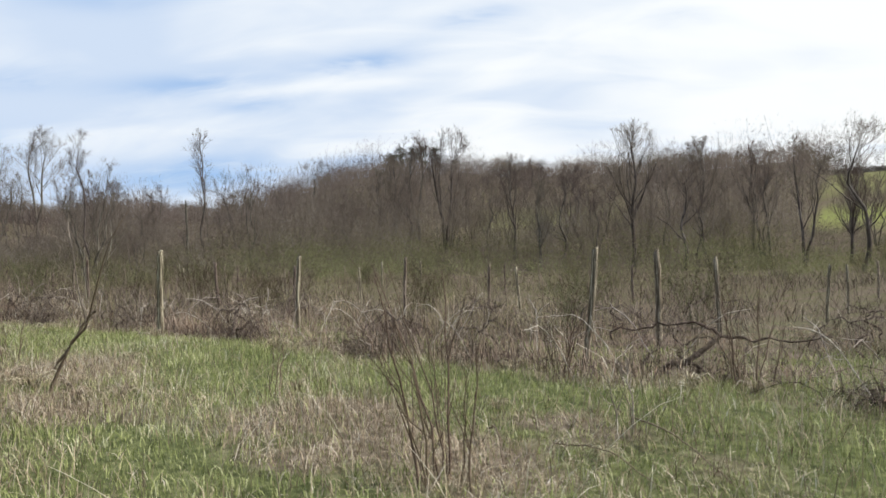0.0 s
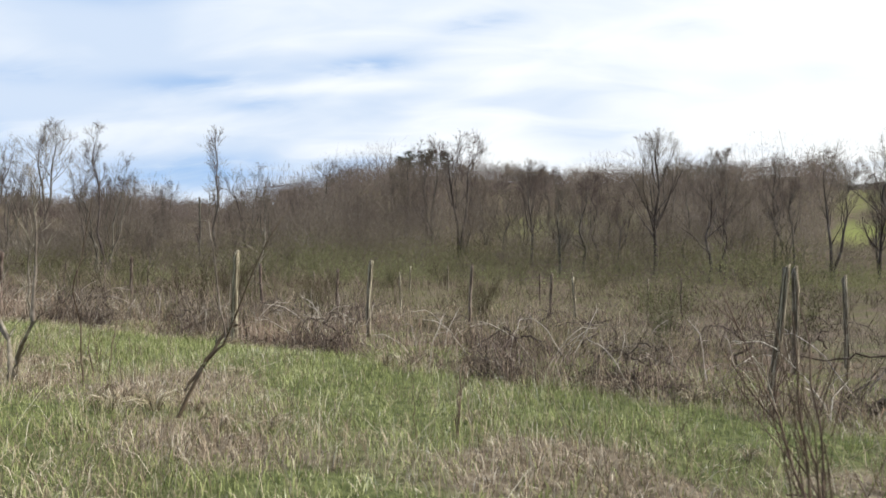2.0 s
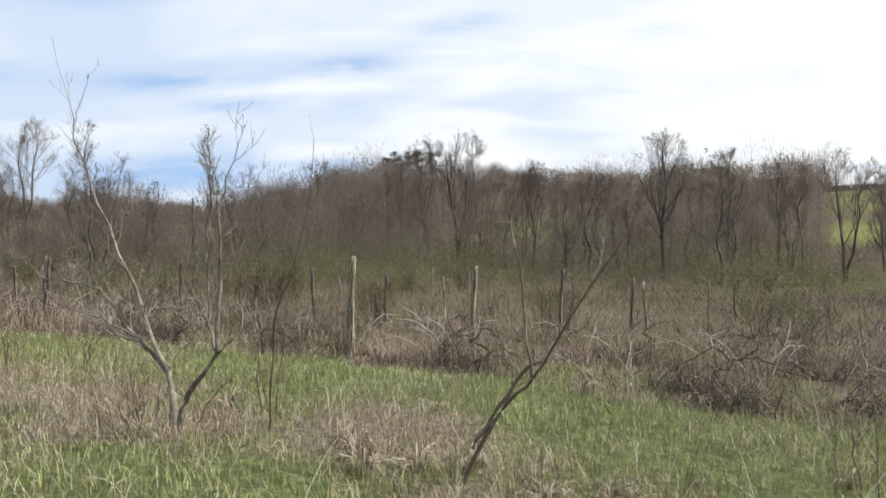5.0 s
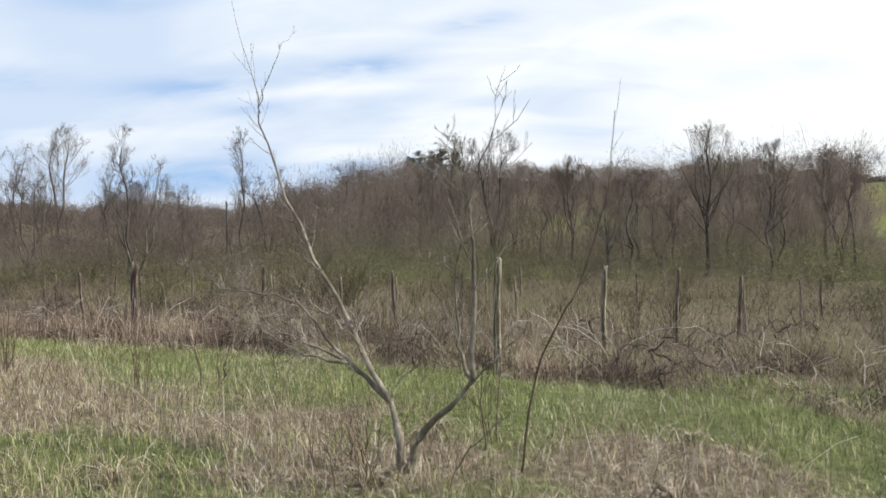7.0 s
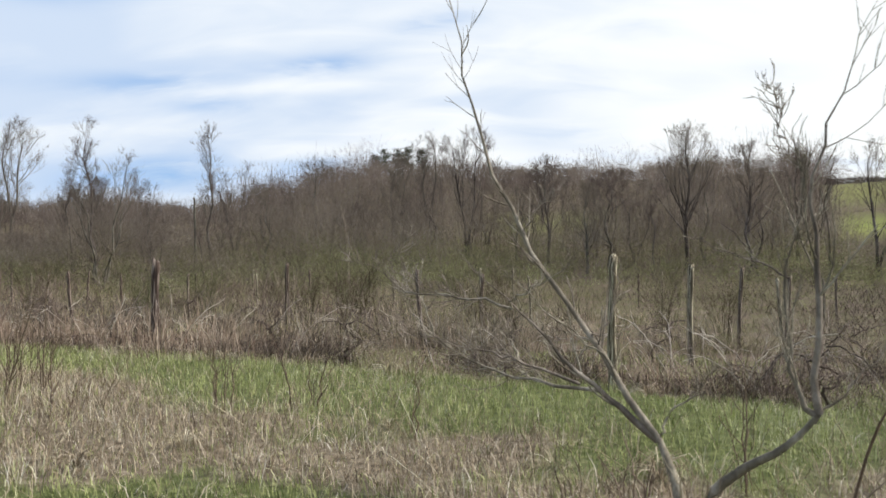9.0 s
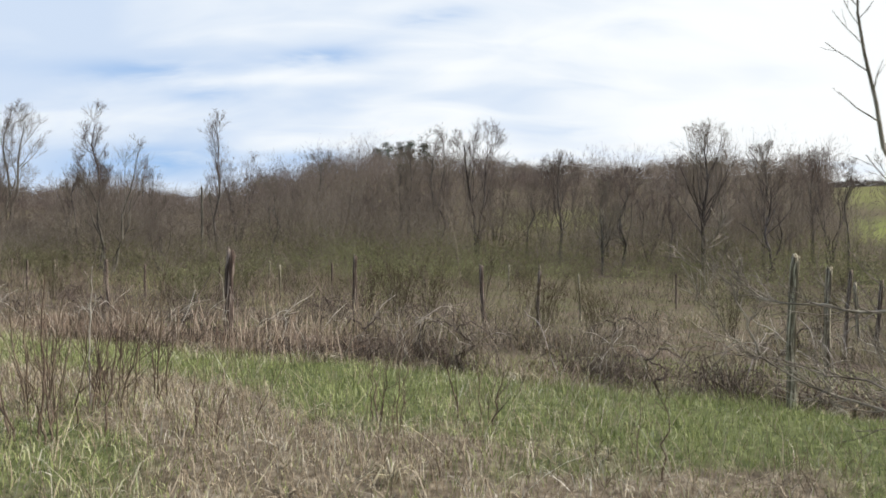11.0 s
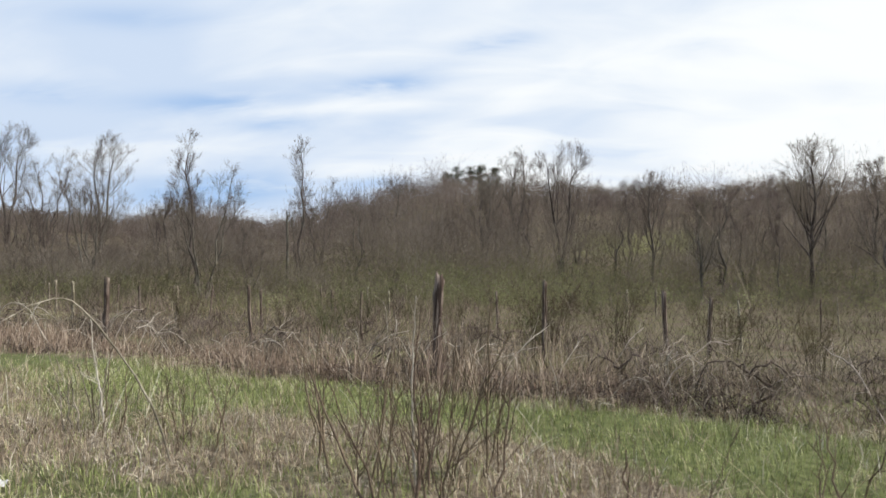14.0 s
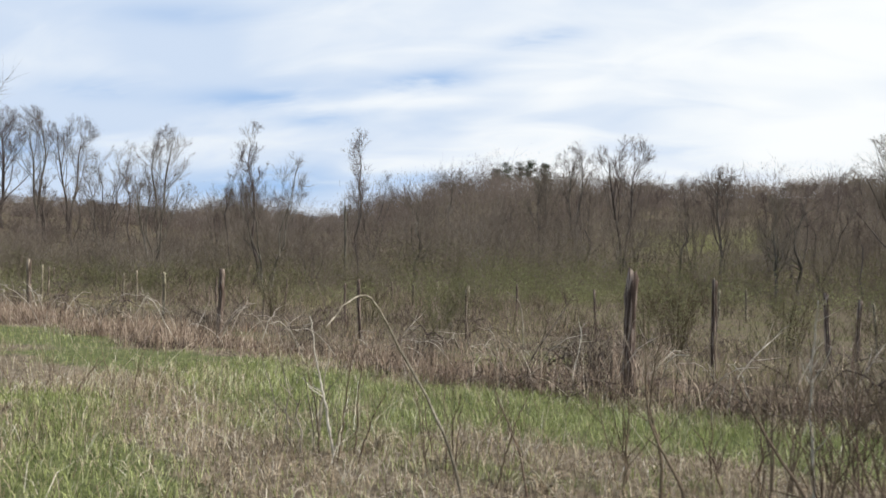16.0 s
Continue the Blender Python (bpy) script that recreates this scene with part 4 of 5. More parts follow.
def build_brush():
    rng = np.random.RandomState(41)

    def front(x, g):
        return brush_edge(x) + 0.15 + np.abs(g.normal(size=len(x))) * 1.2 - 0.5 * g.rand(len(x)) ** 2

    def rows(x, g):
        j = g.randint(0, 5, len(x))
        return np.maximum(8.9 + 3.84 * j + g.normal(size=len(x)) * 0.7, brush_edge(x) + 0.3)

    def whole(x, g):
        return brush_edge(x) + 0.2 + g.rand(len(x)) ** 1.5 * 22

    def behind(x, g):
        return 11.5 + g.rand(len(x)) * 13.5

    def meadow(x, g):
        return 22 + g.rand(len(x)) * 37

    canes_field("bramble_thicket", rng, 10000, (-44, 4), front, (0.25, 0.8), M_BRAMBLE, "tangle of dead brown bramble canes along the vines", points=5, droop=0.75, radius=0.0045)
    canes_field("bramble_thicket", rng, 13000, (-62, 6), rows, (0.3, 0.8), M_BRAMBLE, "tangle of dead brown bramble canes between the posts", points=4, droop=0.8, radius=0.006, sides=2)
    canes_field("dead_weeds", rng, 46000, (-75, 8), whole, (0.25, 0.6), M_STRAWY, "matted grey-brown dead weeds in the old vineyard", points=3, radius=0.0055, droop=0.6, sides=2)
    canes_field("dead_weeds", rng, 42000, (-75, 10), behind, (0.4, 0.95), M_THATCH, "tall dead brown brush between the rows of posts", points=3, radius=0.007, droop=0.3, sides=2, patch=(4.5, 37))
    canes_field("dead_weeds", rng, 24000, (-75, 6), whole, (0.28, 0.65), M_RUST, "rust-brown dead weeds among the brambles", points=3, radius=0.0055, droop=0.5, sides=2, patch=(3.7, 38))
    canes_field("pale_stalks", rng, 11000, (-55, 6), whole, (0.35, 1.0), M_DRY, "pale dead stalks standing in the brush", points=3, radius=0.0048, droop=0.45, sides=2)
    canes_field("standing_stalks", rng, 11000, (-40, 3), front, (0.45, 1.0), M_STALK, "thin dead stalks standing upright in the brush", points=3, radius=0.0055, droop=0.2, sides=2)
    canes_field("green_weeds", rng, 44000, (-70, 8), behind, (0.3, 0.8), M_BUD, "olive-green fresh weeds between the rows of posts", points=3, radius=0.009, droop=0.5, sides=2, patch=(4.0, 39))
    canes_field("field_weeds", rng, 46000, (-80, 14), meadow, (0.35, 0.95), M_FIELD, "olive rough growth in the field beyond the posts", points=2, radius=0.012, droop=0.3, sides=2)
    canes_field("field_weeds", rng, 60000, (-80, 14), meadow, (0.5, 1.4), M_BRAMBLE, "brown dead weeds in the field beyond the posts", points=2, radius=0.010, droop=0.4, sides=2, patch=(7.0, 40))


build_brush()


def bramble_mound(x, y, wide, high, seed, label):
    """A heap of hooped bramble canes over a dark heart of older ones."""
    rng = np.random.RandomState(seed)
    root = thing("bramble_mound", x, y, label, "bramble", "bramble mounds along the vines", turn=rng.uniform(-15, 15))

    def hoops(count, size, thick):
        a = rng.uniform(0, 2 * np.pi, count)
        foot = np.stack([np.cos(a) * wide, np.sin(a) * 0.55 * wide, 0 * a], 1) * rng.uniform(0.0, 0.6, (count, 1))
        b = a + rng.normal(size=count) * 0.9
        tip = np.stack([np.cos(b) * wide, np.sin(b) * 0.6 * wide, 0 * b], 1) * rng.uniform(0.5, 1.15, (count, 1))
        lift = high * rng.uniform(0.2, 1.1, count) * size
        path = []
        for s in np.linspace(0, 1, 8):
            path.append(foot * (1 - s) + tip * s + np.array([0, 0, 1.0]) * (lift * 4 * s * (1 - s * 0.92) * 0.92)[:, None] + rng.normal(size=foot.shape) * 0.02 * (s > 0))
        return tubes(np.stack(path, 1), thick * rng.uniform(0.6, 1.4, (count, 1)) * np.linspace(1, 0.45, 8), 3)

    tagged(mesh_object("old_cane_mass", *hoops(40, 0.55, 0.0055), M_VINE, root), kind="stuff")
    tagged(mesh_object("cane_mass", *hoops(60, 0.9, 0.0045), M_STRAWY, root), kind="stuff")
    for _ in range(5):
        mesh_object("pale_cane", *hoops(1, 1.1, 0.0045), M_PALE, root)


_DARK = "low dark heap of tangled old bramble and vine canes"
_ARCH = "arching heap of grey-brown canes leaning on a post"
for _k, (_x, _y, _w, _h, _l) in enumerate([
    (-6.9, 8.35, 0.75, 0.42, _DARK), (-7.7, 9.7, 0.8, 0.5, _DARK), (-11.0, 9.45, 0.95, 0.48, _DARK), (-15.6, 10.4, 0.9, 0.6, _DARK), (-18.2, 9.7, 0.8, 0.55, _DARK),
    (-18.8, 8.75, 0.85, 0.36, _DARK), (-17.2, 8.95, 0.7, 0.52, _DARK), (-13.6, 9.9, 0.65, 0.62, _DARK), (-22.2, 9.35, 1.05, 0.95, _ARCH), (-23.6, 9.6, 0.9, 0.62, _DARK),
    (-27.0, 9.3, 1.0, 0.5, _DARK), (-31.4, 9.4, 0.8, 0.7, _ARCH), (-5.2, 8.8, 0.8, 0.5, _DARK), (-14.9, 9.9, 0.7, 0.4, _DARK), (-20.2, 9.0, 0.7, 0.42, _DARK), (-0.1, 7.55, 0.6, 0.16, _DARK),
    (-25.2, 9.1, 0.8, 0.5, _DARK), (-9.4, 12.6, 0.9, 0.5, _DARK), (-6.2, 12.4, 1.0, 0.5, _DARK), (-17.8, 12.9, 1.1, 0.6, _DARK), (-24.0, 13.0, 1.1, 0.6, _DARK),
]):
    bramble_mound(_x, _y, _w, _h, 700 + _k, _l)


def blades(name, rng, x, y, tall, width, material, label, lean=0.5):
    n = len(x)
    a, turn = rng.uniform(0, 2 * np.pi, n), rng.uniform(0, np.pi, n)
    base = np.stack([x, y, ground_z(x, y) - 0.01], 1)
    out = np.stack([np.cos(a), np.sin(a), 0 * a], 1) * (tall * rng.uniform(0.1, lean * 2, n))[:, None]
    side = np.stack([np.cos(turn), np.sin(turn), 0 * turn], 1) * (width * 0.5)[:, None]
    rise = np.array([0, 0, 1.0]) * tall[:, None]
    mid = base + out * 0.3 + rise * 0.6
    tip = base + out + rise * rng.uniform(0.75, 1.0, n)[:, None]
    verts = np.stack([base - side, base + side, mid - side * 0.8, mid + side * 0.8, tip], 1).reshape(-1, 3)
    at = np.arange(n)[:, None] * 5
    quads, tips = at + [[0, 1, 3, 2]], at + [[2, 3, 4]]
    return tagged(mesh_object(name, verts, [quads, tips], material), label, "grass", kind="stuff")


def verge_points(rng, count, near=3.0, far_bias=1.0):
    """Places on the verge, thinning out with the distance from the path."""
    x = np.where(rng.rand(count) < 0.85, rng.uniform(-27, 2, count), rng.uniform(-62, -27, count))
    y = 1.7 + (brush_edge(x) + 0.6 + 2.2 * lattice(x, 0 * x, 1.6, 13) ** 2 - 1.7) * rng.rand(count) ** (1.2 * far_bias)
    return x, y


def build_grass():
    rng = np.random.RandomState(51)
    x, y = verge_points(rng, 180000)
    dry = dryness(x, y)
    green = rng.rand(len(x)) > dry * 0.85
    g = green
    tuft = 0.35 + 0.8 * lattice(x, y, 0.5, 52) + 0.7 * lattice(x, y, 0.17, 54)
    blades("green_grass", rng, x[g], y[g], (rng.uniform(0.04, 0.13, g.sum()) * tuft[g]), rng.uniform(0.0035, 0.009, g.sum()), M_GREEN, "fresh green spring grass on the verge")
    d = ~g
    blades("dry_grass", rng, x[d], y[d], (rng.uniform(0.05, 0.21, d.sum()) * tuft[d]), rng.uniform(0.003, 0.007, d.sum()), M_DRY, "dry straw-coloured grass on the verge", lean=0.7)
    x, y = rng.uniform(-26, 8, 9000), rng.uniform(-1.0, 1.75, 9000)
    blades("mown_grass", rng, x, y, rng.uniform(0.03, 0.09, len(x)), rng.uniform(0.006, 0.013, len(x)), M_GREEN, "short green grass on the open side of the verge")
    x, y = rng.uniform(-26, 4, 30000), rng.uniform(8.2, 14.5, 30000)
    k = (rng.rand(len(x)) > brush_amount(x, y) * 1.15) & (y > brush_edge(x))
    x, y = x[k], y[k]
    blades("row_grass", rng, x, y, rng.uniform(0.06, 0.2, len(x)), rng.uniform(0.006, 0.014, len(x)), M_GREEN, "green grass in the openings between the vine rows")
    x, y = verge_points(rng, 70000)
    k = rng.rand(len(x)) < dryness(x, y) ** 1.3
    blades("matted_straw", rng, x[k], y[k], rng.uniform(0.02, 0.09, k.sum()), rng.uniform(0.004, 0.009, k.sum()), M_DRY, "flattened dead straw lying on the verge", lean=2.5)
    x, y = verge_points(rng, 7500)
    k = rng.rand(len(x)) < dryness(x, y) ** 1.5 * smooth(lattice(x, y, 0.8, 55), 0.2, 0.7) + 0.04
    x, y = x[k], y[k]
    n = len(x)
    a, h = rng.uniform(0, 2 * np.pi, n), rng.uniform(0.10, 0.42, n)
    base = np.stack([x, y, ground_z(x, y)], 1)
    out = np.stack([np.cos(a), np.sin(a), 0 * a], 1) * (h * rng.uniform(0.1, 1.5, n))[:, None]
    up = np.array([0, 0, 1.0]) * h[:, None]
    path = np.stack([base, base + out * 0.4 + up * 0.5, base + out * 0.8 + up * 0.9, base + out * 1.15 + up * rng.uniform(1.0, 1.25, n)[:, None]], 1)
    tagged(mesh_object("straw_stalks", *tubes(path, rng.uniform(0.0014, 0.003, (n, 1)) * [1, 0.9, 0.7, 0.4], 3), M_DRY), "long pale straw stalks leaning over the verge", "grass", kind="stuff")
    x, y = verge_points(rng, 9000)
    k = rng.rand(len(x)) < np.clip(dryness(x, y) * 0.55 + 0.02, 0, 1) * smooth(lattice(x, y, 1.1, 53), 0.25, 0.7)
    x, y = x[k], y[k]
    n = len(x)
    base = np.stack([x, y, ground_z(x, y)], 1)
    a = rng.uniform(0, 2 * np.pi, n)
    h = rng.uniform(0.18, 0.55, n)
    out = np.stack([np.cos(a), np.sin(a), 0 * a], 1) * (h * rng.uniform(0.05, 0.6, n))[:, None]
    path = np.stack([base, base + out * 0.4 + np.array([0, 0, 0.6]) * h[:, None], base + out + np.array([0, 0, 1.0]) * h[:, None]], 1)
    tagged(mesh_object("dead_stalks", *tubes(path, rng.uniform(0.0015, 0.003, (n, 1)) * [1, 0.8, 0.5], 3), M_STALK), "thin dead brown weed stalks on the verge", "weeds", kind="stuff")


build_grass()


# ---- saplings and shrubs of the verge ----
def verge_tree():
    """The many-stemmed young tree on the verge."""
    rng = np.random.RandomState(61)
    root = thing("sapling_tree", -10.9, 4.2, "young bare grey tree forking low into crooked stems", "tree")
    limbs = [
        ([(0.0, 0.0, -0.1), (-0.05, 0.02, 0.25), (-0.15, 0.05, 0.50)], (0.040, 0.034)),
        ([(0.04, 0.0, -0.1), (0.12, 0.0, 0.22), (0.30, -0.05, 0.42), (0.52, -0.1, 0.58), (0.67, -0.1, 0.76)], (0.033, 0.024)),
        ([(-0.15, 0.05, 0.50), (-0.38, 0.02, 0.85), (-0.70, 0.10, 1.24), (-1.00, 0.08, 1.70), (-1.13, 0.02, 2.04), (-1.25, -0.06, 2.36), (-1.28, -0.12, 2.66), (-1.31, -0.16, 2.95), (-1.39, -0.22, 3.30), (-1.46, -0.26, 3.72)], (0.027, 0.003)),
        ([(-0.16, 0.05, 0.50), (-0.35, 0.02, 0.66), (-0.48, -0.01, 0.78), (-0.66, -0.04, 0.93), (-0.85, -0.06, 1.09), (-1.0, -0.09, 1.25), (-1.15, -0.12, 1.40), (-1.33, -0.15, 1.63)], (0.027, 0.004)),
        ([(-1.0, -0.1, 1.25), (-1.21, -0.15, 1.31), (-1.45, -0.2, 1.33), (-1.65, -0.25, 1.35), (-1.84, -0.3, 1.49), (-2.14, -0.35, 1.56)], (0.012, 0.003)),
        ([(-0.48, 0.0, 0.77), (-0.82, 0.09, 0.78), (-1.13, 0.13, 0.80), (-1.43, 0.17, 0.86), (-1.74, 0.22, 0.99), (-1.98, 0.26, 1.18), (-2.05, 0.3, 1.43)], (0.016, 0.003)),
        ([(0.68, -0.1, 0.77), (0.67, -0.08, 1.15), (0.67, -0.07, 1.58), (0.66, -0.05, 1.91), (0.72, -0.03, 2.20), (0.84, -0.02, 2.49), (0.92, 0.0, 2.72)], (0.024, 0.003)),
        ([(0.67, -0.1, 0.76), (0.58, -0.09, 0.89), (0.55, -0.08, 1.11), (0.55, -0.07, 1.47), (0.59, -0.06, 1.80), (0.64, -0.05, 2.09)], (0.020, 0.003)),
        ([(-0.62, 0.04, 0.79), (-1.01, 0.06, 0.90), (-1.28, 0.08, 0.93), (-1.62, 0.09, 1.01), (-2.02, 0.1, 1.04)], (0.013, 0.003)),
        ([(-0.40, 0.02, 0.85), (-0.43, 0.0, 0.95), (-0.57, -0.05, 1.08), (-0.87, -0.1, 1.31), (-1.05, -0.12, 1.5)], (0.012, 0.003)),
        ([(-0.55, 0.06, 1.05), (-0.47, 0.12, 1.16), (-0.42, 0.13, 1.35), (-0.40, 0.15, 1.50)], (0.010, 0.003)),
        ([(-1.30, -0.14, 2.80), (-1.22, -0.16, 3.00), (-1.02, -0.18, 3.25), (-0.86, -0.18, 3.40)], (0.006, 0.002)),
        ([(-0.98, 0.08, 1.69), (-0.90, 0.08, 1.89), (-0.69, 0.1, 2.04)], (0.008, 0.0025)),
        ([(-1.0, -0.1, 1.25), (-0.92, -0.13, 1.35), (-0.74, -0.17, 1.44), (-0.52, -0.2, 1.56)], (0.009, 0.0025)),
        ([(0.55, -0.07, 1.45), (0.26, 0.03, 1.58), (-0.05, 0.1, 1.71)], (0.007, 0.0025)),
        ([(-1.74, 0.2, 1.0), (-1.85, 0.2, 1.33), (-2.01, 0.2, 1.57), (-1.91, 0.2, 1.76)], (0.008, 0.0025)),
        ([(-1.02, 0.06, 0.90), (-1.13, 0.03, 1.08), (-1.26, 0.0, 1.21)], (0.008, 0.0025)),
        ([(-0.16, 0.05, 0.52), (-0.09, 0.1, 0.67), (0.09, 0.15, 0.83), (0.15, 0.2, 0.96)], (0.010, 0.003)),
        ([(0.66, -0.1, 0.72), (0.82, 0.0, 0.92), (0.98, 0.1, 1.1), (1.05, 0.1, 1.3)], (0.008, 0.002)),
        ([(0.66, -0.05, 1.91), (0.52, 0.0, 2.2), (0.48, 0.0, 2.5)], (0.006, 0.002)),
    ]
    paths = np.array([bent(p, 14, rng, 0.012 if k > 1 else 0.003) for k, (p, _) in enumerate(limbs)])
    radii = np.array([a * 0.86 * np.linspace(1, (b * 0.5 / a) ** 0.7, 14) ** 1.5 for _, (a, b) in limbs])
    radii[:2] *= 1.35
    mesh_object("trunk", *tubes(paths[:2], radii[:2], 8), M_SMOOTH, root, True)
    few, some = (3, 6, 9, 10, 12, 13, 14, 16, 17, 18), (2, 11)
    for k in range(2, len(paths)):
        limb = mesh_object("limb", *tubes(paths[k:k + 1], radii[k:k + 1], 7), M_SMOOTH, root, True)
        if k in some:
            b1, r1 = grow(rng, paths[k:k + 1], radii[k:k + 1], 24 if k == 2 else 5, (0.15, 0.95), (0.05, 0.14), (22, 45), 0.12, 5, 0.12, 0.4, 0.0022, 0.5)
            b2, r2 = grow(rng, b1, r1, 1, (0.3, 0.9), (0.3, 0.6), (25, 50), 0.1, 4, 0.15, 0.7, 0.0015, 0.6)
        else:
            b1, r1 = grow(rng, paths[k:k + 1], radii[k:k + 1], 9 if k in few else 28, (0.15, 0.95), (0.12, 0.32), (22, 50), 0.14, 6, 0.12, 0.42, 0.0028, 0.5)
            b2, r2 = grow(rng, b1, r1, 3, (0.2, 1.0), (0.3, 0.7), (25, 50), 0.12, 4, 0.12, 0.7, 0.0022, 0.6)
        tagged(mesh_object("spray", *joined([tubes(b1, r1, 4), tubes(b2, r2, 3)]), M_SMOOTH, limb), kind="stuff")


verge_tree()


def leaning_sapling():
    rng = np.random.RandomState(63)
    root = thing("leaning_sapling", -7.92, 4.18, "thin dark sapling leaning over the dry grass", "tree")
    limbs = [
        ([(0.0, 0.0, -0.1), (0.22, 0.12, 0.42), (0.34, 0.2, 0.62), (0.48, 0.2, 0.74), (0.84, 0.15, 1.28), (1.10, 0.12, 1.64), (1.25, 0.25, 1.93)], (0.019, 0.0025)),
        ([(0.10, 0.05, 0.25), (0.22, 0.16, 0.50), (0.40, 0.26, 0.80), (0.56, 0.26, 0.86)], (0.017, 0.013)),
        ([(0.48, 0.2, 0.74), (0.45, 0.15, 1.10), (0.46, 0.1, 1.45), (0.36, 0.1, 1.85), (0.52, 0.1, 2.1)], (0.011, 0.0025)),
        ([(0.84, 0.15, 1.28), (0.95, 0.2, 1.5), (1.0, 0.2, 1.8)], (0.007, 0.002)),
    ]
    paths = np.array([bent(p, 12, rng, 0.006) for p, _ in limbs])
    radii = np.array([a * np.linspace(1, (b / a) ** 0.7, 12) ** 1.43 for _, (a, b) in limbs])
    b1, r1 = grow(rng, paths, radii, 6, (0.5, 0.98), (0.1, 0.25), (25, 55), 0.1, 5, 0.2, 0.5, 0.0025, 0.6)
    mesh_object("trunk", *tubes(paths[:2], radii[:2], 7), M_SHOOT, root, True)
    for k in (2, 3):
        mesh_object("limb", *tubes(paths[k:k + 1], radii[k:k + 1], 6), M_SMOOTH, root, True)
    mesh_object("crown", *tubes(b1, r1, 3), M_SMOOTH, root)


leaning_sapling()


def verge_shrub(x, y, stems, tall, spread, seed, material, label, branch=4):
    """A clump of thin bare shoots."""
    rng = np.random.RandomState(seed)
    stems, spread = max(4, int(stems * 0.55)), spread * 1.35
    root = thing("verge_shrub", x, y, label, "shrub", "bare shrubs on the verge")
    a = rng.uniform(0, 2 * np.pi, stems)
    out = np.stack([np.cos(a), np.sin(a), 0 * a], 1)
    base = out * rng.uniform(0.0, 0.28, (stems, 1)) * spread * 2
    h = tall * rng.uniform(0.45, 1.0, (stems, 1))
    far = out * rng.uniform(0.05, 1.0, (stems, 1)) * spread * h
    up = np.array([0, 0, 1.0])
    p = np.stack([base - up * 0.05, base + far * 0.2 + up * h * 0.3, base + far * 0.55 + up * h * 0.65, base + far + up * h], 1)
    p = np.stack([bent(q, 8, rng, 0.012) for q in p])
    r = rng.uniform(0.0038, 0.0105, (stems, 1)) * np.linspace(1, 0.3, 8)
    b, br = grow(rng, p, r, branch, (0.2, 0.9), (0.2, 0.55), (18, 44), 0.09, 6, 0.07, 0.68, 0.0018, 0.5)
    for k in range(stems):
        some = slice(k * branch, (k + 1) * branch)
        mesh_object("stem", *joined([tubes(p[k:k + 1], r[k:k + 1], 5), tubes(b[some], br[some], 3)]), material, root)


DARK = "clump of thin dark bare shoots in dry grass"
GREYISH = "slender bare shrub with pale branching twigs"
for _row in [
    (-2.5, 3.8, 22, 1.55, 0.34, 301, M_SHOOT, DARK), (-1.9, 5.6, 10, 0.7, 0.9, 302, M_SMOOTH, "low grey dead branches lying in the grass"),
    (-18.62, 3.95, 7, 1.5, 0.34, 321, M_SHOOT, DARK, 8), (-18.12, 4.85, 6, 1.45, 0.25, 322, M_SHOOT, DARK, 8), (-15.6, 5.2, 5, 0.95, 0.2, 323, M_SHOOT, DARK), (-15.1, 5.9, 4, 0.9, 0.3, 324, M_SHOOT, DARK),
    (-10.7, 5.2, 7, 1.15, 0.3, 303, M_SHOOT, DARK), (-10.85, 4.0, 26, 0.62, 0.7, 325, M_STALK, "clump of rust-brown dead stalks round the grey tree"), (-11.2, 4.0, 16, 0.55, 0.6, 304, M_SHOOT, DARK),
    (-17.6, 3.5, 16, 1.2, 0.55, 305, M_SHOOT, DARK), (-18.1, 3.9, 9, 1.15, 0.5, 306, M_SHOOT, DARK),
    (-15.8, 5.3, 8, 0.75, 0.4, 307, M_SHOOT, DARK), (-18.3, 4.5, 18, 1.35, 0.32, 308, M_SHOOT, GREYISH, 9),
    (-19.7, 4.85, 8, 1.1, 0.6, 309, M_SHOOT, DARK), (-22.0, 4.05, 12, 0.95, 0.4, 310, M_SMOOTH, GREYISH),
    (-25.8, 3.7, 12, 0.7, 0.6, 311, M_SHOOT, DARK), (-20.7, 4.1, 14, 0.9, 0.5, 312, M_SHOOT, DARK),
    (-19.0, 5.2, 14, 0.9, 0.5, 313, M_SHOOT, DARK), (-13.6, 5.4, 8, 0.7, 0.4, 314, M_SHOOT, DARK), (-5.4, 5.0, 5, 0.8, 0.4, 315, M_SHOOT, DARK),
    (-3.4, 7.6, 16, 1.2, 0.35, 316, M_SHOOT, DARK), (-1.6, 8.2, 18, 1.3, 0.4, 317, M_SHOOT, DARK), (-16.6, 4.2, 9, 0.7, 0.5, 318, M_SHOOT, DARK),
]:
    verge_shrub(*_row)


def bent_stem(name, x, y, points, thick, material, label, twigs=0, seed=71):
    """One long stem through a few points, given from its foot, with a few twigs."""
    rng = np.random.RandomState(seed)
    root = thing(name, x, y, label, "shrub")
    p = bent(points, 22, rng, 0.004)[None]
    r = np.linspace(thick[0] * 1.35, thick[1], 22)[None]
    mesh_object("stem", *tubes(p, r, 6), material, root, True)
    if twigs:
        b, br = grow(rng, p, r, twigs, (0.35, 0.98), (0.08, 0.22), (25, 60), 0.1, 5, 0.15, 0.5, 0.0016, 0.6)
        mesh_object("crown", *tubes(b, br, 3), material, root)


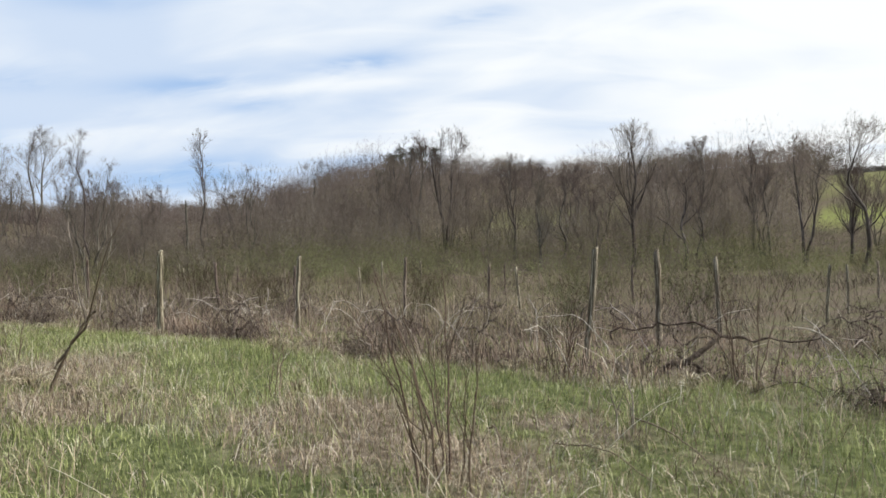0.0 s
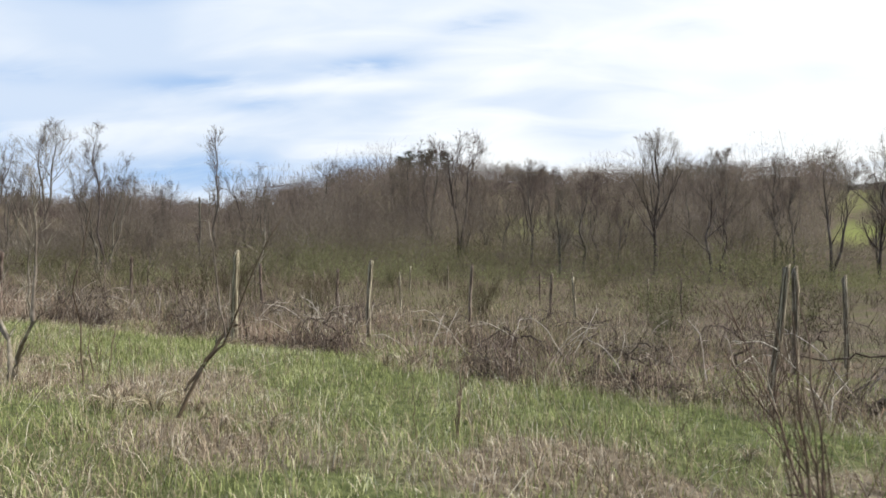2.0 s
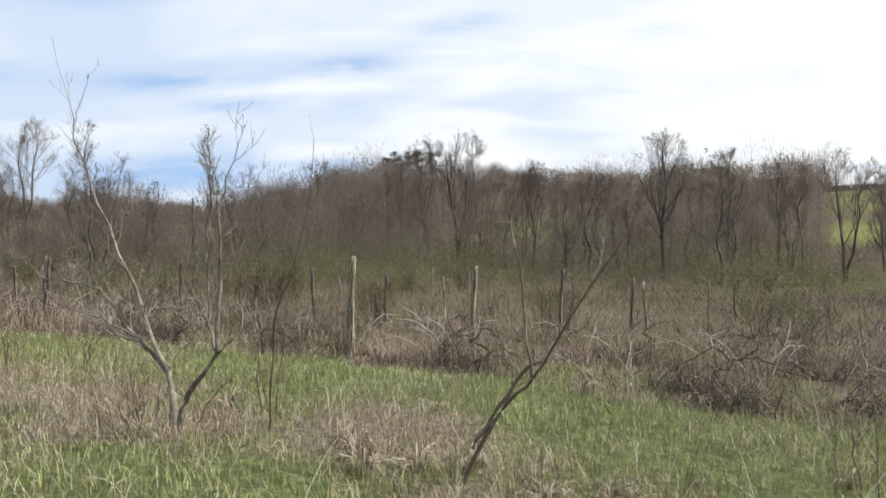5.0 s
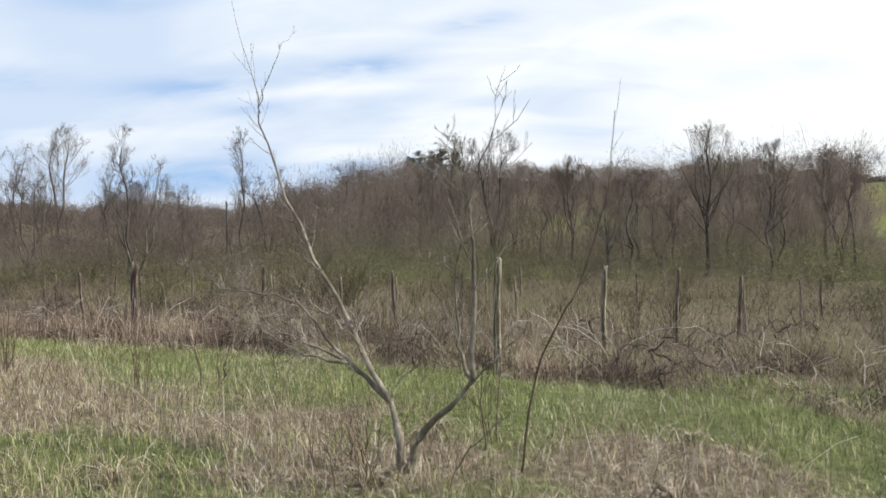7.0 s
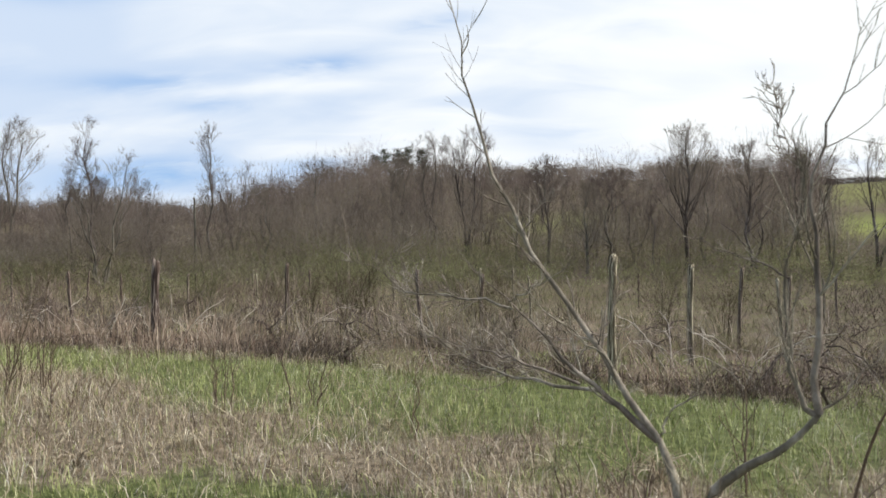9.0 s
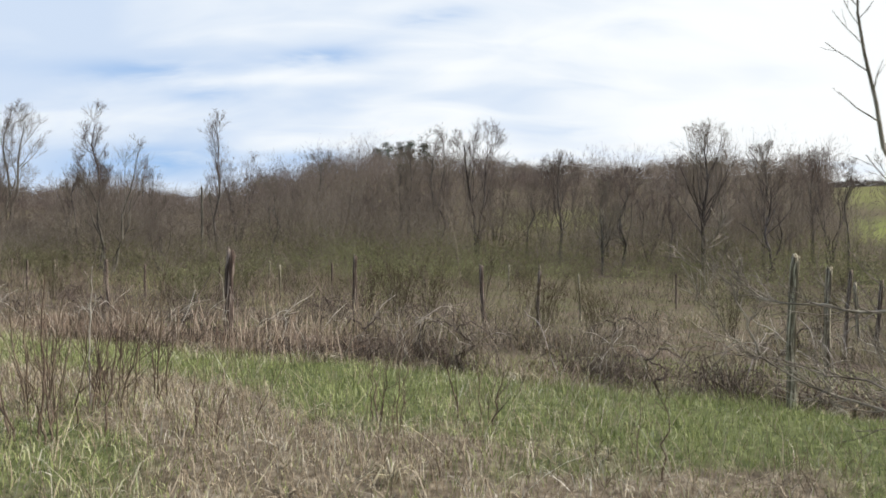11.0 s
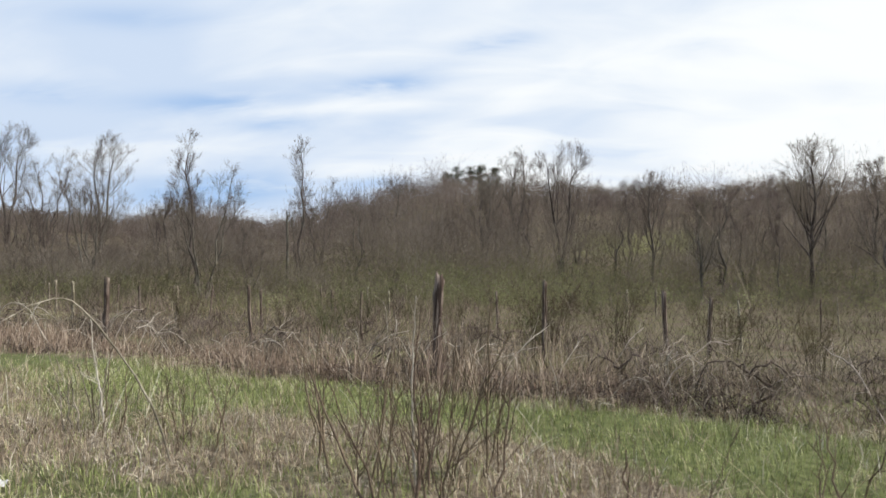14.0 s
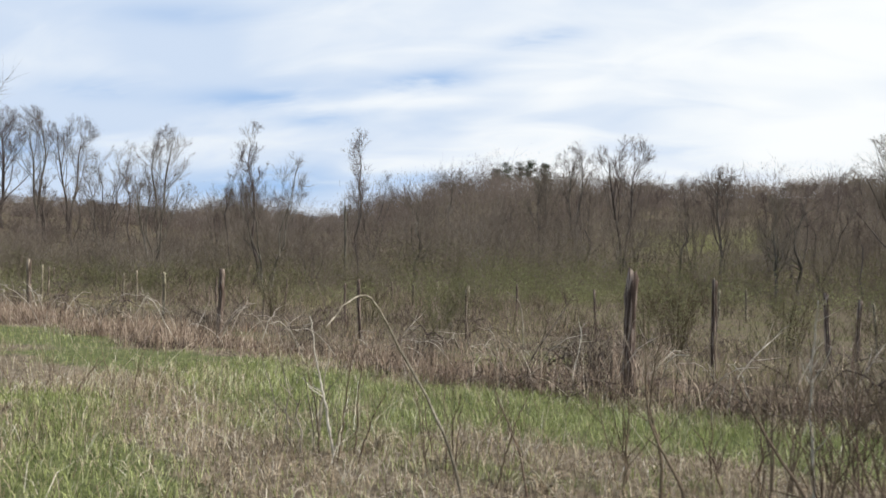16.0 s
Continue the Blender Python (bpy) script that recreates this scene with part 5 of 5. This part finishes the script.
bent_stem("arching_cane", -20.2, 3.65, [(0, 0, -0.05), (-0.1, -0.15, 0.50), (-0.2, -0.40, 0.95), (-0.13, -0.74, 1.28), (0.0, -1.05, 1.30), (0.16, -1.36, 1.20)], (0.008, 0.003), M_SMOOTH, "long pale cane bent over in a hoop above the grass")
bent_stem("pale_sapling", -21.72, 4.0, [(0, 0, -0.1), (-0.12, 0, 0.36), (-0.22, 0, 0.66), (-0.34, 0.02, 1.06)], (0.010, 0.003), M_PALE, "slim pale sapling standing in dry grass", 8, 72)
bent_stem("slim_sapling", -10.15, 4.62, [(0, 0, -0.1), (0.2, -0.15, 0.70), (0.5, -0.4, 1.15), (0.68, -0.42, 1.45), (0.86, -0.42, 1.98), (0.92, -0.42, 2.5)], (0.007, 0.002), M_SHOOT, "slim dark sapling leaning beside the grey tree", 9, 73)
bent_stem("broken_branch", -22.95, 9.9, [(-0.6, -0.3, -0.05), (-0.35, -0.2, 0.5), (-0.05, 0.0, 1.05), (0.15, 0.0, 1.35)], (0.014, 0.006), M_SMOOTH, "pale broken branch sticking out of the brambles", 3, 74)
bent_stem("bent_cane", -25.4, 12.6, [(0.1, 0, -0.05), (0.1, 0, 0.7), (0.0, 0, 1.2), (-0.3, 0, 1.4)], (0.010, 0.004), M_SMOOTH, "pale cane bent over at its top in the brush", 2, 75)


bent_stem("dark_sapling", -19.25, 4.25, [(0, 0, -0.1), (0.02, 0.0, 0.35), (-0.06, 0.02, 0.7), (0.02, 0.02, 1.15)], (0.009, 0.003), M_SHOOT, "thin dark forked sapling in the dry grass", 9, 76)
bent_stem("dark_sapling", -18.95, 4.1, [(0, 0, -0.1), (-0.12, 0.0, 0.3), (-0.3, 0.02, 0.62), (-0.34, 0.02, 1.2)], (0.009, 0.003), M_SHOOT, "thin dark forked sapling in the dry grass", 8, 77)
bent_stem("pale_sapling", -18.4, 4.37, [(0, 0, -0.1), (-0.03, 0.0, 0.4), (-0.05, 0.02, 0.85), (-0.02, 0.02, 1.35)], (0.009, 0.003), M_PALE, "slim pale sapling standing in dry grass", 10, 78)
bent_stem("leaning_shoot", -17.8, 3.3, [(0, 0, -0.05), (-0.28, 0.05, 0.28), (-0.6, 0.1, 0.7), (-0.8, 0.1, 1.05)], (0.009, 0.003), M_SHOOT, "dark shoot leaning out of a verge shrub", 8, 79)
bent_stem("leaning_shoot", -17.75, 3.45, [(0, 0, -0.05), (0.02, 0.05, 0.45), (-0.02, 0.05, 0.9), (0.03, 0.05, 1.3)], (0.008, 0.003), M_SHOOT, "dark shoot rising out of a verge shrub", 8, 80)
bent_stem("fallen_branch", -2.88, 4.95, [(0, 0, 0.06), (0.25, -0.3, 0.16), (0.55, -0.75, 0.05)], (0.0045, 0.003), M_SHOOT, "dark fallen branch lying in the dry grass", 4, 81)
bent_stem("fallen_branch", -1.9, 5.55, [(0, 0, 0.12), (0.45, -0.5, 0.16), (1.0, -1.1, 0.05)], (0.0055, 0.003), M_SHOOT, "dark fallen branch lying in the dry grass", 7, 82)
bent_stem("fallen_branch", -2.3, 4.9, [(0, 0, 0.04), (0.5, -0.25, 0.12), (1.0, -0.6, 0.03)], (0.0045, 0.003), M_SHOOT, "dark fallen branch lying in the dry grass", 3, 83)


for _k, (_x, _y, _lean, _tall) in enumerate([(-21.55, 3.85, 0.18, 0.95), (-21.85, 3.95, -0.22, 0.85), (-21.62, 4.1, 0.05, 0.7), (-21.4, 3.9, 0.30, 0.6), (-19.95, 3.95, -0.35, 0.8), (-20.3, 4.1, 0.3, 0.75), (-24.9, 4.1, 0.25, 0.6), (-25.1, 4.0, -0.3, 0.55)]):
    bent_stem("dark_shoot", _x, _y, [(0, 0, -0.05), (_lean * 0.25, 0.02, _tall * 0.35), (_lean * 0.6, 0.0, _tall * 0.7), (_lean, 0.02, _tall)], (0.006, 0.002), M_SHOOT, "thin dark upright shoot in dry grass", 5, 600 + _k)


def long_vine():
    """The old vine that runs out along its wire from a looped trunk."""
    rng = np.random.RandomState(85)
    root = thing("grape_vine", -2.5, 8.6, "old dark grape vine with a looped trunk and long bare arms", "vine", "abandoned vines")
    trunk = bent([(-0.08, 0.0, -0.12), (-0.10, 0.05, 0.06), (-0.02, 0.1, 0.17), (0.16, 0.1, 0.22), (0.34, 0.2, 0.36), (0.47, 0.38, 0.50)], 22, rng, 0.008)[None]
    arms = [bent([(0.47, 0.38, 0.50), (0.72, 0.4, 0.47), (1.0, 0.42, 0.46), (1.35, 0.42, 0.50), (1.66, 0.42, 0.55)], 16, rng, 0.018), bent([(0.47, 0.38, 0.50), (0.30, 0.42, 0.60), (0.12, 0.42, 0.65), (-0.25, 0.42, 0.60), (-0.55, 0.42, 0.54), (-0.9, 0.42, 0.56)], 16, rng, 0.018), bent([(0.14, 0.1, 0.20), (0.32, 0.08, 0.16), (0.39, 0.06, 0.04), (0.39, 0.04, -0.16)], 16, rng, 0.006)]
    tr = np.linspace(0.062, 0.024, 22)[None] * (1 + 0.15 * np.sin(np.arange(22) * 1.7))
    ar = np.linspace(0.019, 0.006, 16)[None] * (1 + 0.2 * np.sin(np.arange(16) * 2.1)) * np.ones((3, 1))
    arms = np.array(arms)
    mesh_object("trunk", *tubes(trunk, tr, 8), M_VINE, root, True)
    for k in range(3):
        mesh_object("arm", *tubes(arms[k:k + 1], ar[k:k + 1], 7), M_VINE, root, True)
    c, cr = grow(rng, arms, ar, 18, (0.05, 1.0), (0.25, 0.7), (30, 90), -0.10, 6, 0.22, 0.22, 0.0035, 0.5)
    mesh_object("thatch", *tubes(c, cr, 3), M_THATCH, root)


long_vine()


def dead_branches():
    """Pale dead sticks that lean out of the brambles."""
    rng = np.random.RandomState(87)
    shapes = []
    for k in range(5):
        p = bent([(0, 0, -0.1), (0.25, 0.02, 0.3), (0.45 + 0.05 * k, 0.0, 0.62), (0.7 + 0.08 * k, 0.05, 0.80 - 0.05 * k)], 9, rng, 0.012)[None]
        r = np.linspace(0.0085, 0.004, 9)[None]
        b, br = grow(rng, p, r, 3, (0.4, 0.95), (0.15, 0.35), (25, 60), 0.02, 4, 0.15, 0.6, 0.0025, 0.6)
        shapes.append(joined([tubes(p, r, 5), tubes(b, br, 3)]))
    first = {}
    for _ in range(165):
        x = rng.uniform(-40, 2)
        y = float(brush_edge(x)) + 0.15 + abs(rng.normal()) * 1.6
        k, turn, size = rng.randint(5), rng.uniform(0, 360), rng.uniform(0.6, 1.25)
        if k not in first:
            root = thing("dead_branch", x, y, "pale dead branch leaning out of the brambles", "branch", "dead branches in the brush", turn=turn, size=size)
            mesh_object("stick", *shapes[k], M_PALE, root)
            first[k] = root
        else:
            made = copy_thing(first[k], pose(x, y, float(ground_z(x, y)), 0, 0, turn))
            made.scale = (size,) * 3


dead_branches()


def straw_tuft(x, y, size, seed):
    """A bleached tuft of grass whose blades arch over."""
    rng = np.random.RandomState(seed)
    root = thing("straw_tuft", x, y, "bleached tuft of dead grass arching over at the brush's edge", "grass", "bleached grass tufts")
    n = 42
    a = rng.uniform(0, 2 * np.pi, n)
    out = np.stack([np.cos(a), np.sin(a), 0 * a], 1) * rng.uniform(0.4, 1.0, (n, 1)) * size
    up = np.array([0, 0, 1.0]) * rng.uniform(0.5, 1.0, (n, 1)) * size
    base = out * 0.15
    path = np.stack([base, base + out * 0.25 + up * 0.6, base + out * 0.7 + up * 0.75, base + out * 1.2 + up * 0.25], 1)
    mesh_object("blade_mass", *tubes(path, rng.uniform(0.002, 0.0045, (n, 1)) * [1, 1, 0.8, 0.3], 3), M_DRY, root)
    return root


def build_tufts():
    rng = np.random.RandomState(57)
    spots = [(-7.25, 8.25, 0.26), (-15.8, 8.4, 0.24), (-2.0, 7.5, 0.22), (-1.4, 7.6, 0.24), (-12.2, 8.5, 0.22), (-17.3, 8.6, 0.25), (-20.0, 4.2, 0.2), (-5.6, 5.6, 0.17), (-9.3, 6.1, 0.15), (-24.4, 8.2, 0.25), (-28.0, 8.4, 0.26), (-7.2, 4.1, 0.24), (-6.9, 4.4, 0.2), (-8.3, 4.25, 0.26), (-8.6, 4.0, 0.24), (-8.0, 4.5, 0.22), (-8.9, 4.3, 0.25), (-4.2, 7.9, 0.24), (-5.2, 8.1, 0.22)]
    for _ in range(24):
        x = rng.uniform(-26, 0)
        spots.append((x, rng.uniform(2.6, 5.8) if rng.rand() < 0.6 else float(brush_edge(x)) + rng.uniform(-0.3, 0.5), rng.uniform(0.13, 0.26)))
    made = []
    for k, (x, y, size) in enumerate(spots):
        if k < 6:
            made.append((straw_tuft(x, y, size, 500 + k), size))
        else:
            old, was = made[k % 6]
            other = copy_thing(old, pose(x, y, float(ground_z(x, y)), 0, 0, rng.uniform(0, 360)))
            other.scale = (size / was,) * 3


build_tufts()


def paper_scrap(x, y):
    """A small crumpled white scrap lying in the grass."""
    bm = bmesh.new()
    bmesh.ops.create_grid(bm, x_segments=6, y_segments=5, size=1.0)
    rng = np.random.RandomState(90)
    for v in bm.verts:
        v.co.x, v.co.y, v.co.z = v.co.x * 0.06, v.co.y * 0.035, 0.05 + rng.uniform(-0.018, 0.018)
    bmesh.ops.solidify(bm, geom=bm.faces[:], thickness=0.002)
    data = bpy.data.meshes.new("paper_scrap")
    bm.to_mesh(data)
    bm.free()
    data.materials.append(M_PAPER)
    ob = new("paper_scrap", data)
    ob.matrix_basis = pose(x, y, float(ground_z(x, y)) + 0.02, 8, 5, 30)
    tagged(ob, "small crumpled white scrap lying in the grass", "litter")


paper_scrap(-20.62, 2.56)
